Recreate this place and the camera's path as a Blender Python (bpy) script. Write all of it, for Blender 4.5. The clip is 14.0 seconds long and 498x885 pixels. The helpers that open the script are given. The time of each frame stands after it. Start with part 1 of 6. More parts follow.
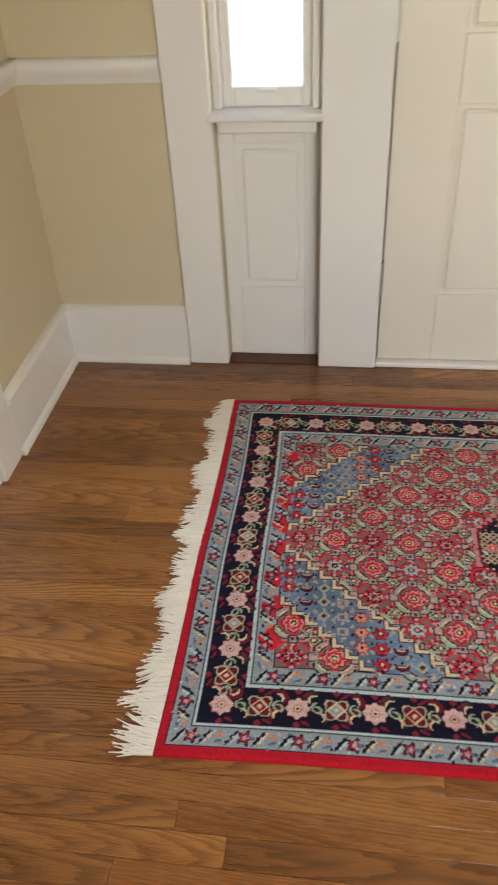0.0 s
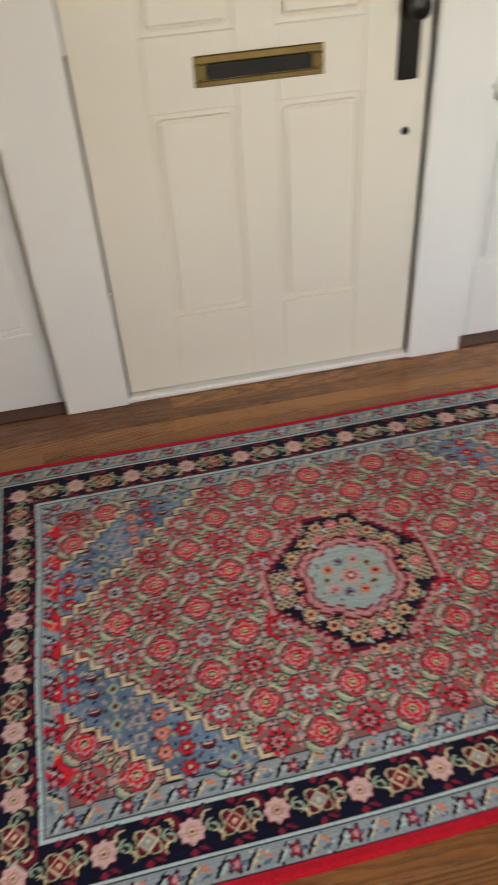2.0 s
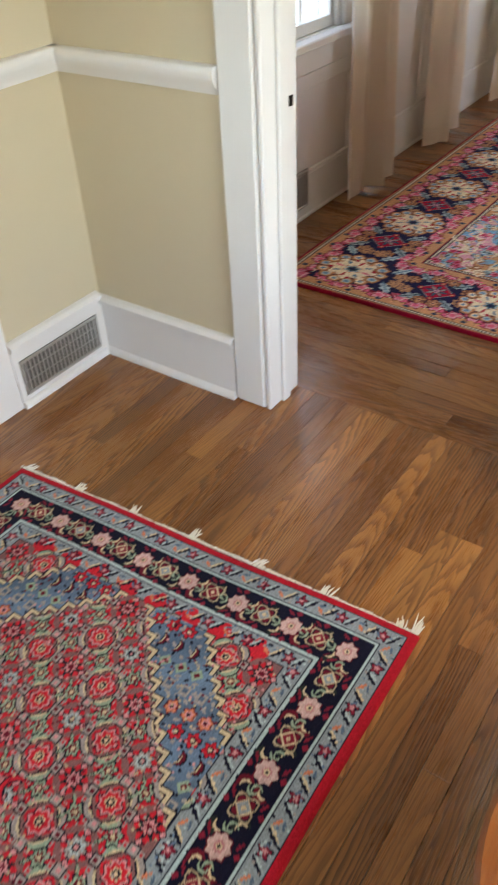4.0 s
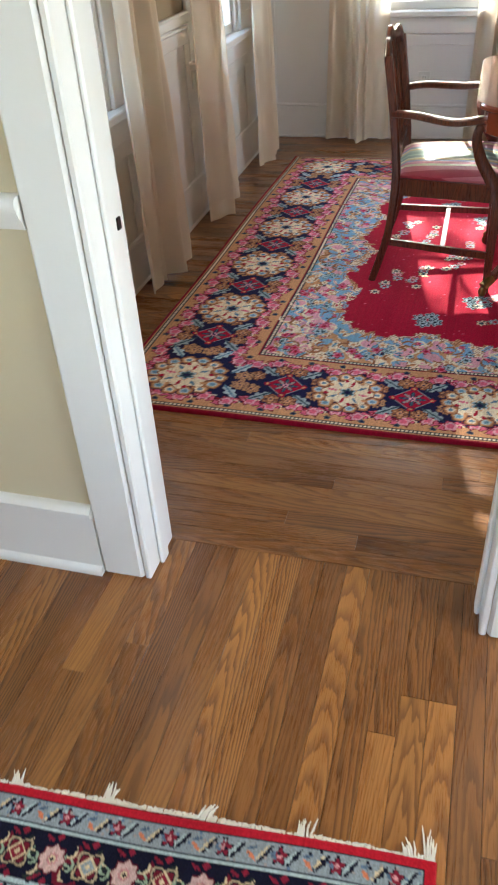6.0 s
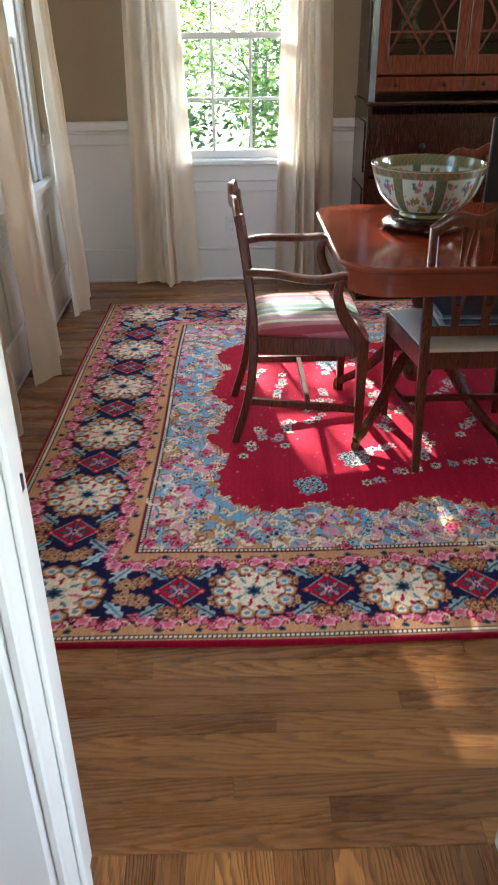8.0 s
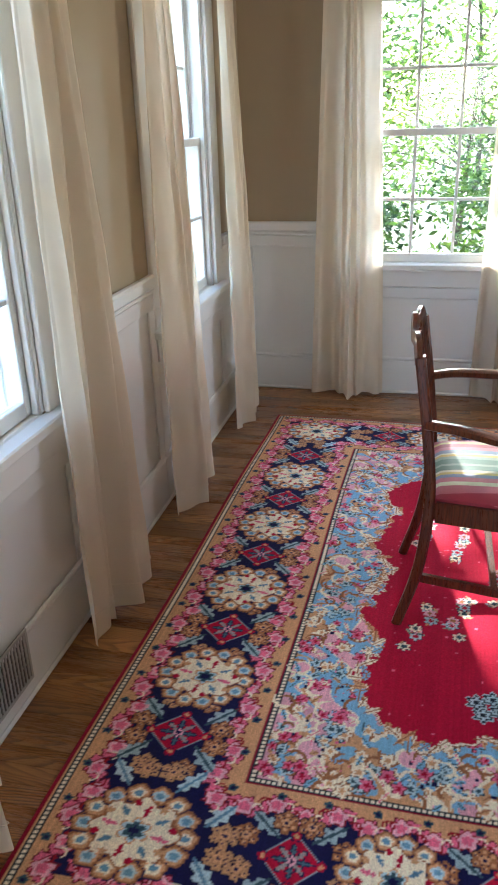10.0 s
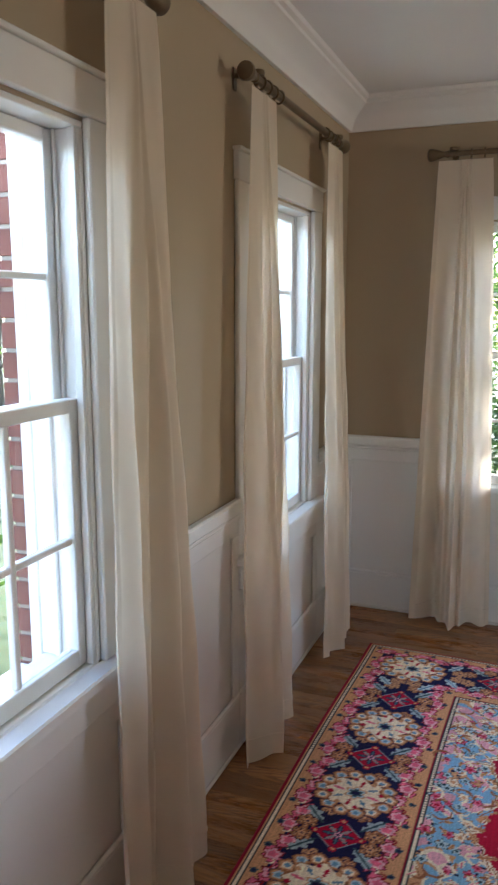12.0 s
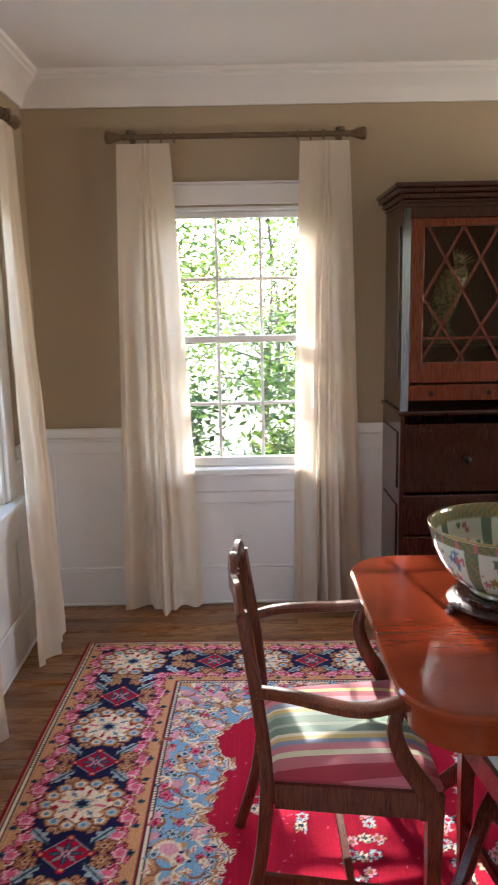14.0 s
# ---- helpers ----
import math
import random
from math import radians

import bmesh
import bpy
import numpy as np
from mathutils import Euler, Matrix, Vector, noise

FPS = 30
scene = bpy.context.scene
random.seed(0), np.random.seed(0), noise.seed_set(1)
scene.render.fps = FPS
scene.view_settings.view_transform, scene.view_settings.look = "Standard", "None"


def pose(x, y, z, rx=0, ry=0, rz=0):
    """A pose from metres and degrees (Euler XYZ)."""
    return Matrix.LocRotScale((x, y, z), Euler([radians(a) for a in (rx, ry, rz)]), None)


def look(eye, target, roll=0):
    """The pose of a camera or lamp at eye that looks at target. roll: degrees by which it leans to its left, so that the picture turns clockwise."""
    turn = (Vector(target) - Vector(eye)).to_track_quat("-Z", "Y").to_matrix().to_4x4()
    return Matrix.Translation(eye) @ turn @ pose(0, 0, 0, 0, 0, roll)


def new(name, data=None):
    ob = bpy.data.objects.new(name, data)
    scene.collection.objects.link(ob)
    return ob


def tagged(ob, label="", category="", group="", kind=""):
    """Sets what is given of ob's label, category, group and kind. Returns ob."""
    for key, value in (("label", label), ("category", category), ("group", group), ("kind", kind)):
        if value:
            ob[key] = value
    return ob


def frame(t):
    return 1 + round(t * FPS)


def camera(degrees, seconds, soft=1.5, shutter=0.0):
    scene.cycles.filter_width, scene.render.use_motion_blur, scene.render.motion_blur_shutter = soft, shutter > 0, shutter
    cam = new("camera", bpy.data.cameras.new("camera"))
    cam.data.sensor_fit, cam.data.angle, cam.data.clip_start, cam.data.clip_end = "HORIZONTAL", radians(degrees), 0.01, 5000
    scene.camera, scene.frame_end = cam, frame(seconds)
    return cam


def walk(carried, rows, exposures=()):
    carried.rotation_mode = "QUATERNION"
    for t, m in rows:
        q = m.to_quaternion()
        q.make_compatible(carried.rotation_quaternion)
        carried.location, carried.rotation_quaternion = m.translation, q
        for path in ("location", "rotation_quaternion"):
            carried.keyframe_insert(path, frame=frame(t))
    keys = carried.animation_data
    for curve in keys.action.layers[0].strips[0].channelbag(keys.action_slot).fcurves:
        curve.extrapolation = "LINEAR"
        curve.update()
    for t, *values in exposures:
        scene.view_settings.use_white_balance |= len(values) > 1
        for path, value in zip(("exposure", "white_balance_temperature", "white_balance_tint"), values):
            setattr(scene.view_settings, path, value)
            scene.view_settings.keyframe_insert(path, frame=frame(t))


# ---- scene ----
cam = camera(36.0, 14.0, soft=1.8, shutter=0.35)
PATH = [
    (0, (0.256, -0.088, 1.435), (0.005, 1.464, 0.199), -3.3),
    (0.5, (0.252, 0.062, 1.41), (-0.144, 1.532, 0.113), -3.6),
    (1, (0.306, 0.159, 1.406), (-0.121, 1.611, 0.098), -5.0),
    (1.5, (0.351, 0.195, 1.425), (0.133, 1.716, 0.144), -5.9),
    (2, (0.394, 0.197, 1.441), (0.636, 1.702, 0.147), -4.1),
    (2.2, (0.411, 0.185, 1.44), (0.851, 1.638, 0.138), -2.9),
    (2.5, (0.446, 0.171, 1.429), (1.126, 1.519, 0.117), -2.1),
    (3, (0.481, 0.175, 1.414), (1.395, 1.372, 0.098), -2.8),
    (3.3, (0.541, 0.219, 1.412), (1.543, 1.359, 0.109), -4.2),
    (3.5, (0.595, 0.276, 1.412), (1.667, 1.368, 0.124), -4.4),
    (4, (0.709, 0.411, 1.417), (1.953, 1.336, 0.153), -3.2),
    (4.2, (0.735, 0.462, 1.4), (2.054, 1.302, 0.153), -2.6),
    (6.3, (1.093, 0.92, 1.405), (2.674, 1.297, 0.24), -2.9),
    (6.5, (1.115, 0.994, 1.401), (2.727, 1.269, 0.249), -2.0),
    (7, (1.216, 1.081, 1.412), (2.905, 1.157, 0.343), -2.8),
    (7.2, (1.269, 1.135, 1.395), (2.99, 1.139, 0.377), -1.8),
    (9.3, (1.866, 1.194, 1.486), (3.697, 1.303, 0.688), -1.8),
    (9.5, (1.929, 1.175, 1.482), (3.752, 1.398, 0.691), -1.7),
    (10, (2.071, 1.135, 1.465), (3.858, 1.576, 0.682), -1.8),
    (10.5, (2.192, 1.15, 1.448), (3.969, 1.62, 0.66), -2.8),
    (11, (2.267, 1.189, 1.469), (4.049, 1.735, 0.742), -2.0),
    (11.5, (2.325, 1.19, 1.527), (4.127, 1.892, 1.017), -0.8),
    (12, (2.342, 1.164, 1.588), (4.177, 1.883, 1.247), -0.0),
    (12.3, (2.352, 1.143, 1.581), (4.221, 1.784, 1.27), -0.2),
    (12.5, (2.352, 1.141, 1.584), (4.246, 1.7, 1.267), 0.2),
    (13, (2.357, 1.143, 1.576), (4.3, 1.48, 1.242), 0.3),
    (13.5, (2.377, 1.163, 1.562), (4.341, 1.289, 1.205), 0.2),
    (14, (2.45, 1.138, 1.555), (4.417, 1.13, 1.191), -1.1),
]
walk(cam, [(t, look(eye, target, roll)) for t, eye, target, roll in PATH], [(0, 3.58, 7000, 11), (2.2, 3.45, 6900, 11), (3, 3.45, 6700, 9), (4.2, 3.65, 6600, 9), (6.5, 3.75, 6100, 5), (10.2, 3.75, 5700, 4), (11.4, 3.4, 5600, 4), (12.2, 3.3, 5900, 10), (13.2, 3.5, 6100, 13), (14, 3.72, 6200, 14)])
SKY, SUN_POWER, FOYER_W, DINING_W = 0.15, 2.9, 3.9, 5.8

# ---- world, sun, lights ----
SUN_DIR = Vector((-0.87, -0.183, -0.455)).normalized()
world = bpy.data.worlds.new("world")
scene.world = world
world.use_nodes = True
wn = world.node_tree
sky = wn.nodes.new("ShaderNodeTexSky")
sky.sky_type = "NISHITA"
sky.sun_disc = False
sky.sun_elevation = math.asin(-SUN_DIR.z)
sky.sun_rotation = math.atan2(-SUN_DIR.x, -SUN_DIR.y)
wn.nodes["Background"].inputs["Strength"].default_value = SKY
wn.links.new(sky.outputs[0], wn.nodes["Background"].inputs["Color"])
sun = new("sun", bpy.data.lights.new("sun", "SUN"))
sun.data.energy, sun.data.angle, sun.data.color = SUN_POWER, radians(0.5), (1.0, 0.93, 0.82)
sun.matrix_world = look((12, 3, 8), Vector((12, 3, 8)) + SUN_DIR)


def area_lamp(name, eye, target, w, h, watts, color):
    lamp = new(name, bpy.data.lights.new(name, "AREA"))
    lamp.data.shape, lamp.data.size, lamp.data.size_y = "RECTANGLE", w, h
    lamp.data.energy, lamp.data.color = watts, color
    lamp.matrix_world = look(eye, target)
    return lamp


# Added fill for the entry; its south opening is assumed and never in view.
area_lamp("south_window_light", (1.42, -1.17, 1.45), (1.3, 0.2, 0.1), 1.4, 1.5, FOYER_W, (1.0, 0.97, 0.93))
# Added fill through the side doorway, to brighten the wall opposite.
area_lamp("side_hall_window_light", (-2.04, 1.05, 1.45), (0.2, 1.05, 1.0), 1.0, 1.25, 1.0, (1.0, 0.97, 0.92))
# Added warm fill aimed upward for the dining ceiling; no known source there.
area_lamp("dining_south_window_light", (4.6, -2.74, 1.45), (5.0, -1.2, 3.4), 1.4, 1.3, DINING_W, (1.0, 0.86, 0.7))

# Bluish lamps added out of view at the window heads, boosting the sky's light.
for wx, wy, tx, ty, watts in ((3.5, 2.4, 3.5, 1.9, 0.5), (5.25, 2.4, 5.25, 1.9, 0.6)):
    area_lamp("north_window_light", (wx, wy, 2.02), (tx, ty, 0.9), 0.7, 0.12, watts, (0.72, 0.87, 1.0))

# ---- materials ----


def lin(h):
    h = h.lstrip("#")
    c = [int(h[i:i + 2], 16) / 255 for i in (0, 2, 4)]
    return tuple(v / 12.92 if v < 0.04045 else ((v + 0.055) / 1.055) ** 2.4 for v in c)


def node(nt, kind, **inputs):
    n = nt.nodes.new(kind)
    for k, v in inputs.items():
        n.inputs[k.replace("_", " ")].default_value = v
    return n


def base_mat(name):
    m = bpy.data.materials.new(name)
    m.use_nodes = True
    return m, m.node_tree, m.node_tree.nodes["Principled BSDF"]


def ramp(nt, fac, stops):
    r = nt.nodes.new("ShaderNodeValToRGB")
    el = r.color_ramp.elements
    while len(el) < len(stops):
        el.new(0.5)
    for e, (p, c) in zip(el, stops):
        e.position, e.color = p, (*c[:3], 1)
    nt.links.new(fac, r.inputs["Fac"])
    return r.outputs["Color"]


def mixc(nt, fac, a, b, mode="MIX"):
    n = nt.nodes.new("ShaderNodeMix")
    n.data_type, n.blend_type = "RGBA", mode
    for v, s in ((fac, n.inputs[0]), (a, n.inputs[6]), (b, n.inputs[7])):
        if isinstance(v, (int, float)):
            s.default_value = v
        elif isinstance(v, tuple):
            s.default_value = (*v[:3], 1)
        else:
            nt.links.new(v, s)
    return n.outputs[2]


def coords(nt, scale=(1, 1, 1), shift_by_random=False):
    tc = nt.nodes.new("ShaderNodeTexCoord")
    mp = nt.nodes.new("ShaderNodeMapping")
    mp.inputs["Scale"].default_value = scale
    if shift_by_random:
        oi = nt.nodes.new("ShaderNodeObjectInfo")
        mul = nt.nodes.new("ShaderNodeVectorMath")
        mul.operation = "MULTIPLY"
        cb = nt.nodes.new("ShaderNodeCombineXYZ")
        for i in range(3):
            nt.links.new(oi.outputs["Random"], cb.inputs[i])
        nt.links.new(cb.outputs[0], mul.inputs[0])
        mul.inputs[1].default_value = (37.0, 91.0, 53.0)
        add = nt.nodes.new("ShaderNodeVectorMath")
        nt.links.new(tc.outputs["Object"], add.inputs[0])
        nt.links.new(mul.outputs[0], add.inputs[1])
        nt.links.new(add.outputs[0], mp.inputs["Vector"])
    else:
        nt.links.new(tc.outputs["Object"], mp.inputs["Vector"])
    return mp.outputs[0]


def noise_tex(nt, vec, scale, detail=4.0, rough=0.55, distortion=0.0):
    n = node(nt, "ShaderNodeTexNoise", Scale=scale, Detail=detail, Roughness=rough, Distortion=distortion)
    nt.links.new(vec, n.inputs["Vector"])
    return n.outputs["Fac"]


def add_bump(nt, bs, height, strength, dist=0.002):
    b = node(nt, "ShaderNodeBump", Strength=strength, Distance=dist)
    nt.links.new(height, b.inputs["Height"])
    nt.links.new(b.outputs[0], bs.inputs["Normal"])


def plain(name, c, rough=0.5, metal=0.0, vary=0.06, big=1.5, fine=120.0, bump=0.15, spec=0.5):
    m, nt, bs = base_mat(name)
    v = coords(nt)
    n1, n2 = noise_tex(nt, v, big, 3), noise_tex(nt, v, fine, 2)
    lo, hi = tuple(x * (1 - vary) for x in c), tuple(min(1, x * (1 + vary)) for x in c)
    col = ramp(nt, n1, [(0.3, lo), (0.7, hi)])
    col = mixc(nt, 0.12, col, ramp(nt, n2, [(0.35, lo), (0.65, hi)]))
    nt.links.new(col, bs.inputs["Base Color"])
    rr = nt.nodes.new("ShaderNodeMapRange")
    rr.inputs["To Min"].default_value, rr.inputs["To Max"].default_value = max(0.02, rough - 0.07), min(1, rough + 0.07)
    nt.links.new(n1, rr.inputs["Value"])
    nt.links.new(rr.outputs[0], bs.inputs["Roughness"])
    bs.inputs["Metallic"].default_value = metal
    bs.inputs["Specular IOR Level"].default_value = spec
    if bump:
        add_bump(nt, bs, n2, bump, 0.001)
    return m


def wood(name, dark, mid, light, rough=0.35, axis=0, scale=1.0, random=True, coat=0.0, tone=0.5, figure=0.45, pore=0.4):
    m, nt, bs = base_mat(name)
    s = [11.0 * scale] * 3
    s[axis] = 1.3 * scale
    v = coords(nt, tuple(s), random)
    warp = noise_tex(nt, v, 1.0, 3, 0.5, 0.6)
    rings = nt.nodes.new("ShaderNodeMath")
    rings.operation = "MULTIPLY"
    nt.links.new(warp, rings.inputs[0])
    rings.inputs[1].default_value = 21.0
    sn = nt.nodes.new("ShaderNodeMath")
    sn.operation = "PINGPONG"
    nt.links.new(rings.outputs[0], sn.inputs[0])
    sn.inputs[1].default_value = 1.0
    s2 = [330.0 * scale] * 3
    s2[axis] = 14.0 * scale
    pores = noise_tex(nt, coords(nt, tuple(s2), random), 1.0, 3, 0.7)
    col = ramp(nt, sn.outputs[0], [(0.0, dark), (0.07, dark), (0.3, mid), (1.0, light)])
    col = mixc(nt, figure, mid, col)
    col = mixc(nt, pore, col, ramp(nt, pores, [(0.36, dark), (0.52, mid), (0.72, light)]))
    if random:
        oi = nt.nodes.new("ShaderNodeObjectInfo")
        g0, g1 = 1 - tone * 0.45, 1 + tone * 0.35
        tint = ramp(nt, oi.outputs["Random"], [(0.0, (g0, g0 * 0.96, g0 * 0.9)), (0.5, (1, 0.97, 0.93)), (1.0, (g1, g1, g1))])
        col = mixc(nt, 1.0, col, tint, "MULTIPLY")
    nt.links.new(col, bs.inputs["Base Color"])
    rr = nt.nodes.new("ShaderNodeMapRange")
    rr.inputs["To Min"].default_value, rr.inputs["To Max"].default_value = rough - 0.06, rough + 0.1
    nt.links.new(pores, rr.inputs["Value"])
    nt.links.new(rr.outputs[0], bs.inputs["Roughness"])
    bs.inputs["Coat Weight"].default_value, bs.inputs["Coat Roughness"].default_value = coat, 0.12
    add_bump(nt, bs, pores, 0.12, 0.0006)
    return m


def oak_boards(name, dark, mid, light):
    """Plain-sawn oak: arched growth rings that differ from board to board, open pores, satin varnish."""
    m, nt, bs = base_mat(name)

    def calc(op, a, b=None):
        n = nt.nodes.new("ShaderNodeMath")
        n.operation = op
        for k, v in enumerate((a, b)):
            if isinstance(v, (int, float)):
                n.inputs[k].default_value = v
            elif v is not None:
                nt.links.new(v, n.inputs[k])
        return n.outputs[0]
    tc = nt.nodes.new("ShaderNodeTexCoord")
    sp = nt.nodes.new("ShaderNodeSeparateXYZ")
    nt.links.new(tc.outputs["Object"], sp.inputs[0])
    rnd_out = nt.nodes.new("ShaderNodeObjectInfo").outputs["Random"]
    r2, r3 = calc("FRACT", calc("MULTIPLY", rnd_out, 17.31)), calc("FRACT", calc("MULTIPLY", rnd_out, 71.7))
    heart = calc("MULTIPLY", calc("SUBTRACT", r2, 0.5), 0.17)
    off = calc("SUBTRACT", sp.outputs["Y"], heart)
    wave = noise_tex(nt, coords(nt, (2.4, 19.0, 3.0), True), 1.0, 4, 0.55, 0.5)
    arch = calc("ADD", calc("MULTIPLY", calc("MULTIPLY", off, off), 1000.0), calc("MULTIPLY", sp.outputs["X"], calc("ADD", calc("MULTIPLY", r3, 9.0), 2.5)))
    ring = calc("FRACT", calc("ADD", calc("ADD", arch, calc("MULTIPLY", wave, 4.2)), calc("MULTIPLY", rnd_out, 40.0)))
    pores = noise_tex(nt, coords(nt, (20.0, 520.0, 60.0), True), 1.0, 3, 0.7)
    early = calc("MULTIPLY", ramp(nt, ring, [(0.0, (0, 0, 0)), (0.1, (1, 1, 1)), (0.3, (0.75, 0.75, 0.75)), (0.62, (0.1, 0.1, 0.1)), (1.0, (0, 0, 0))]), calc("MULTIPLY", calc("ADD", calc("MULTIPLY", pores, 1.1), 0.3), calc("ADD", calc("MULTIPLY", r2, 0.75), 0.4)))
    cloud = noise_tex(nt, coords(nt, (1.6, 7.0, 2.0), True), 1.0, 3)
    col = mixc(nt, early, ramp(nt, cloud, [(0.3, mid), (0.7, light)]), dark)
    col = mixc(nt, 0.22, col, ramp(nt, pores, [(0.38, dark), (0.52, mid), (0.7, light)]))
    tint = ramp(nt, r3, [(0.0, (0.62, 0.56, 0.52)), (0.3, (0.84, 0.79, 0.75)), (0.65, (1.0, 0.98, 0.95)), (1.0, (1.28, 1.26, 1.2))])
    nt.links.new(mixc(nt, 1.0, col, tint, "MULTIPLY"), bs.inputs["Base Color"])
    rr = nt.nodes.new("ShaderNodeMapRange")
    rr.inputs["To Min"].default_value, rr.inputs["To Max"].default_value = 0.2, 0.36
    nt.links.new(calc("ADD", calc("MULTIPLY", pores, 0.5), calc("MULTIPLY", cloud, 0.5)), rr.inputs["Value"])
    nt.links.new(rr.outputs[0], bs.inputs["Roughness"])
    bs.inputs["Coat Weight"].default_value, bs.inputs["Coat Roughness"].default_value = 0.32, 0.15
    add_bump(nt, bs, calc("SUBTRACT", pores, calc("MULTIPLY", early, 0.5)), 0.12, 0.0006)
    return m


def glass_mat(name, tint=(1, 1, 1)):
    m, nt, bs = base_mat(name)
    nt.nodes.remove(bs)
    tr = nt.nodes.new("ShaderNodeBsdfTransparent")
    tr.inputs[0].default_value = (*tint, 1)
    gl = node(nt, "ShaderNodeBsdfGlossy", Roughness=0.02)
    lw = node(nt, "ShaderNodeLayerWeight", Blend=0.5)
    pw = nt.nodes.new("ShaderNodeMath")
    pw.operation = "POWER"
    nt.links.new(lw.outputs["Facing"], pw.inputs[0])
    pw.inputs[1].default_value = 4.0
    fr = nt.nodes.new("ShaderNodeMapRange")
    fr.inputs["To Min"].default_value, fr.inputs["To Max"].default_value = 0.03, 0.6
    nt.links.new(pw.outputs[0], fr.inputs["Value"])
    mx = nt.nodes.new("ShaderNodeMixShader")
    nt.links.new(fr.outputs[0], mx.inputs[0])
    nt.links.new(tr.outputs[0], mx.inputs[1])
    nt.links.new(gl.outputs[0], mx.inputs[2])
    nt.links.new(mx.outputs[0], nt.nodes["Material Output"].inputs[0])
    return m


def cloth(name, c, weave=900.0, through_light=0.35, vary=0.05):
    m, nt, bs = base_mat(name)
    v = coords(nt)
    n1, n2 = noise_tex(nt, v, 3.0, 3), noise_tex(nt, v, weave, 2)
    lo, hi = tuple(x * (1 - vary) for x in c), tuple(min(1, x * (1 + vary)) for x in c)
    col = mixc(nt, 0.3, ramp(nt, n1, [(0.3, lo), (0.7, hi)]), ramp(nt, n2, [(0.3, lo), (0.7, hi)]))
    nt.links.new(col, bs.inputs["Base Color"])
    bs.inputs["Roughness"].default_value = 0.9
    bs.inputs["Specular IOR Level"].default_value = 0.15
    add_bump(nt, bs, n2, 0.2, 0.0008)
    tl = nt.nodes.new("ShaderNodeBsdfTranslucent")
    nt.links.new(col, tl.inputs[0])
    mx = nt.nodes.new("ShaderNodeMixShader")
    mx.inputs[0].default_value = through_light
    nt.links.new(bs.outputs[0], mx.inputs[1])
    nt.links.new(tl.outputs[0], mx.inputs[2])
    nt.links.new(mx.outputs[0], nt.nodes["Material Output"].inputs[0])
    return m


def leaf_mat(name, dark, light):
    m, nt, bs = base_mat(name)
    g = nt.nodes.new("ShaderNodeNewGeometry")
    col = ramp(nt, g.outputs["Random Per Island"], [(0.0, dark), (0.6, light), (1.0, tuple(min(1, x * 1.5) for x in light))])
    nt.links.new(col, bs.inputs["Base Color"])
    bs.inputs["Roughness"].default_value = 0.5
    tl = nt.nodes.new("ShaderNodeBsdfTranslucent")
    nt.links.new(mixc(nt, 1.0, col, (1.25, 1.35, 0.8), "MULTIPLY"), tl.inputs[0])
    mx = nt.nodes.new("ShaderNodeMixShader")
    mx.inputs[0].default_value = 0.45
    nt.links.new(bs.outputs[0], mx.inputs[1])
    nt.links.new(tl.outputs[0], mx.inputs[2])
    nt.links.new(mx.outputs[0], nt.nodes["Material Output"].inputs[0])
    return m


def woven(name, rough=0.95):
    """A pile rug whose yarn colours come with the weave."""
    m, nt, bs = base_mat(name)
    at = nt.nodes.new("ShaderNodeAttribute")
    at.attribute_name = "yarn"
    v = coords(nt)
    n1, n2 = noise_tex(nt, v, 260.0, 2, 0.7), noise_tex(nt, v, 2.2, 3)
    col = mixc(nt, 1.0, at.outputs["Color"], ramp(nt, n1, [(0.3, (0.78, 0.78, 0.78)), (0.7, (1.18, 1.18, 1.18))]), "MULTIPLY")
    col = mixc(nt, 1.0, col, ramp(nt, n2, [(0.3, (0.88, 0.87, 0.86)), (0.7, (1.08, 1.08, 1.08))]), "MULTIPLY")
    nt.links.new(col, bs.inputs["Base Color"])
    bs.inputs["Roughness"].default_value = rough
    bs.inputs["Specular IOR Level"].default_value = 0.1
    bs.inputs["Sheen Weight"].default_value = 0.05
    add_bump(nt, bs, n1, 0.5, 0.003)
    return m


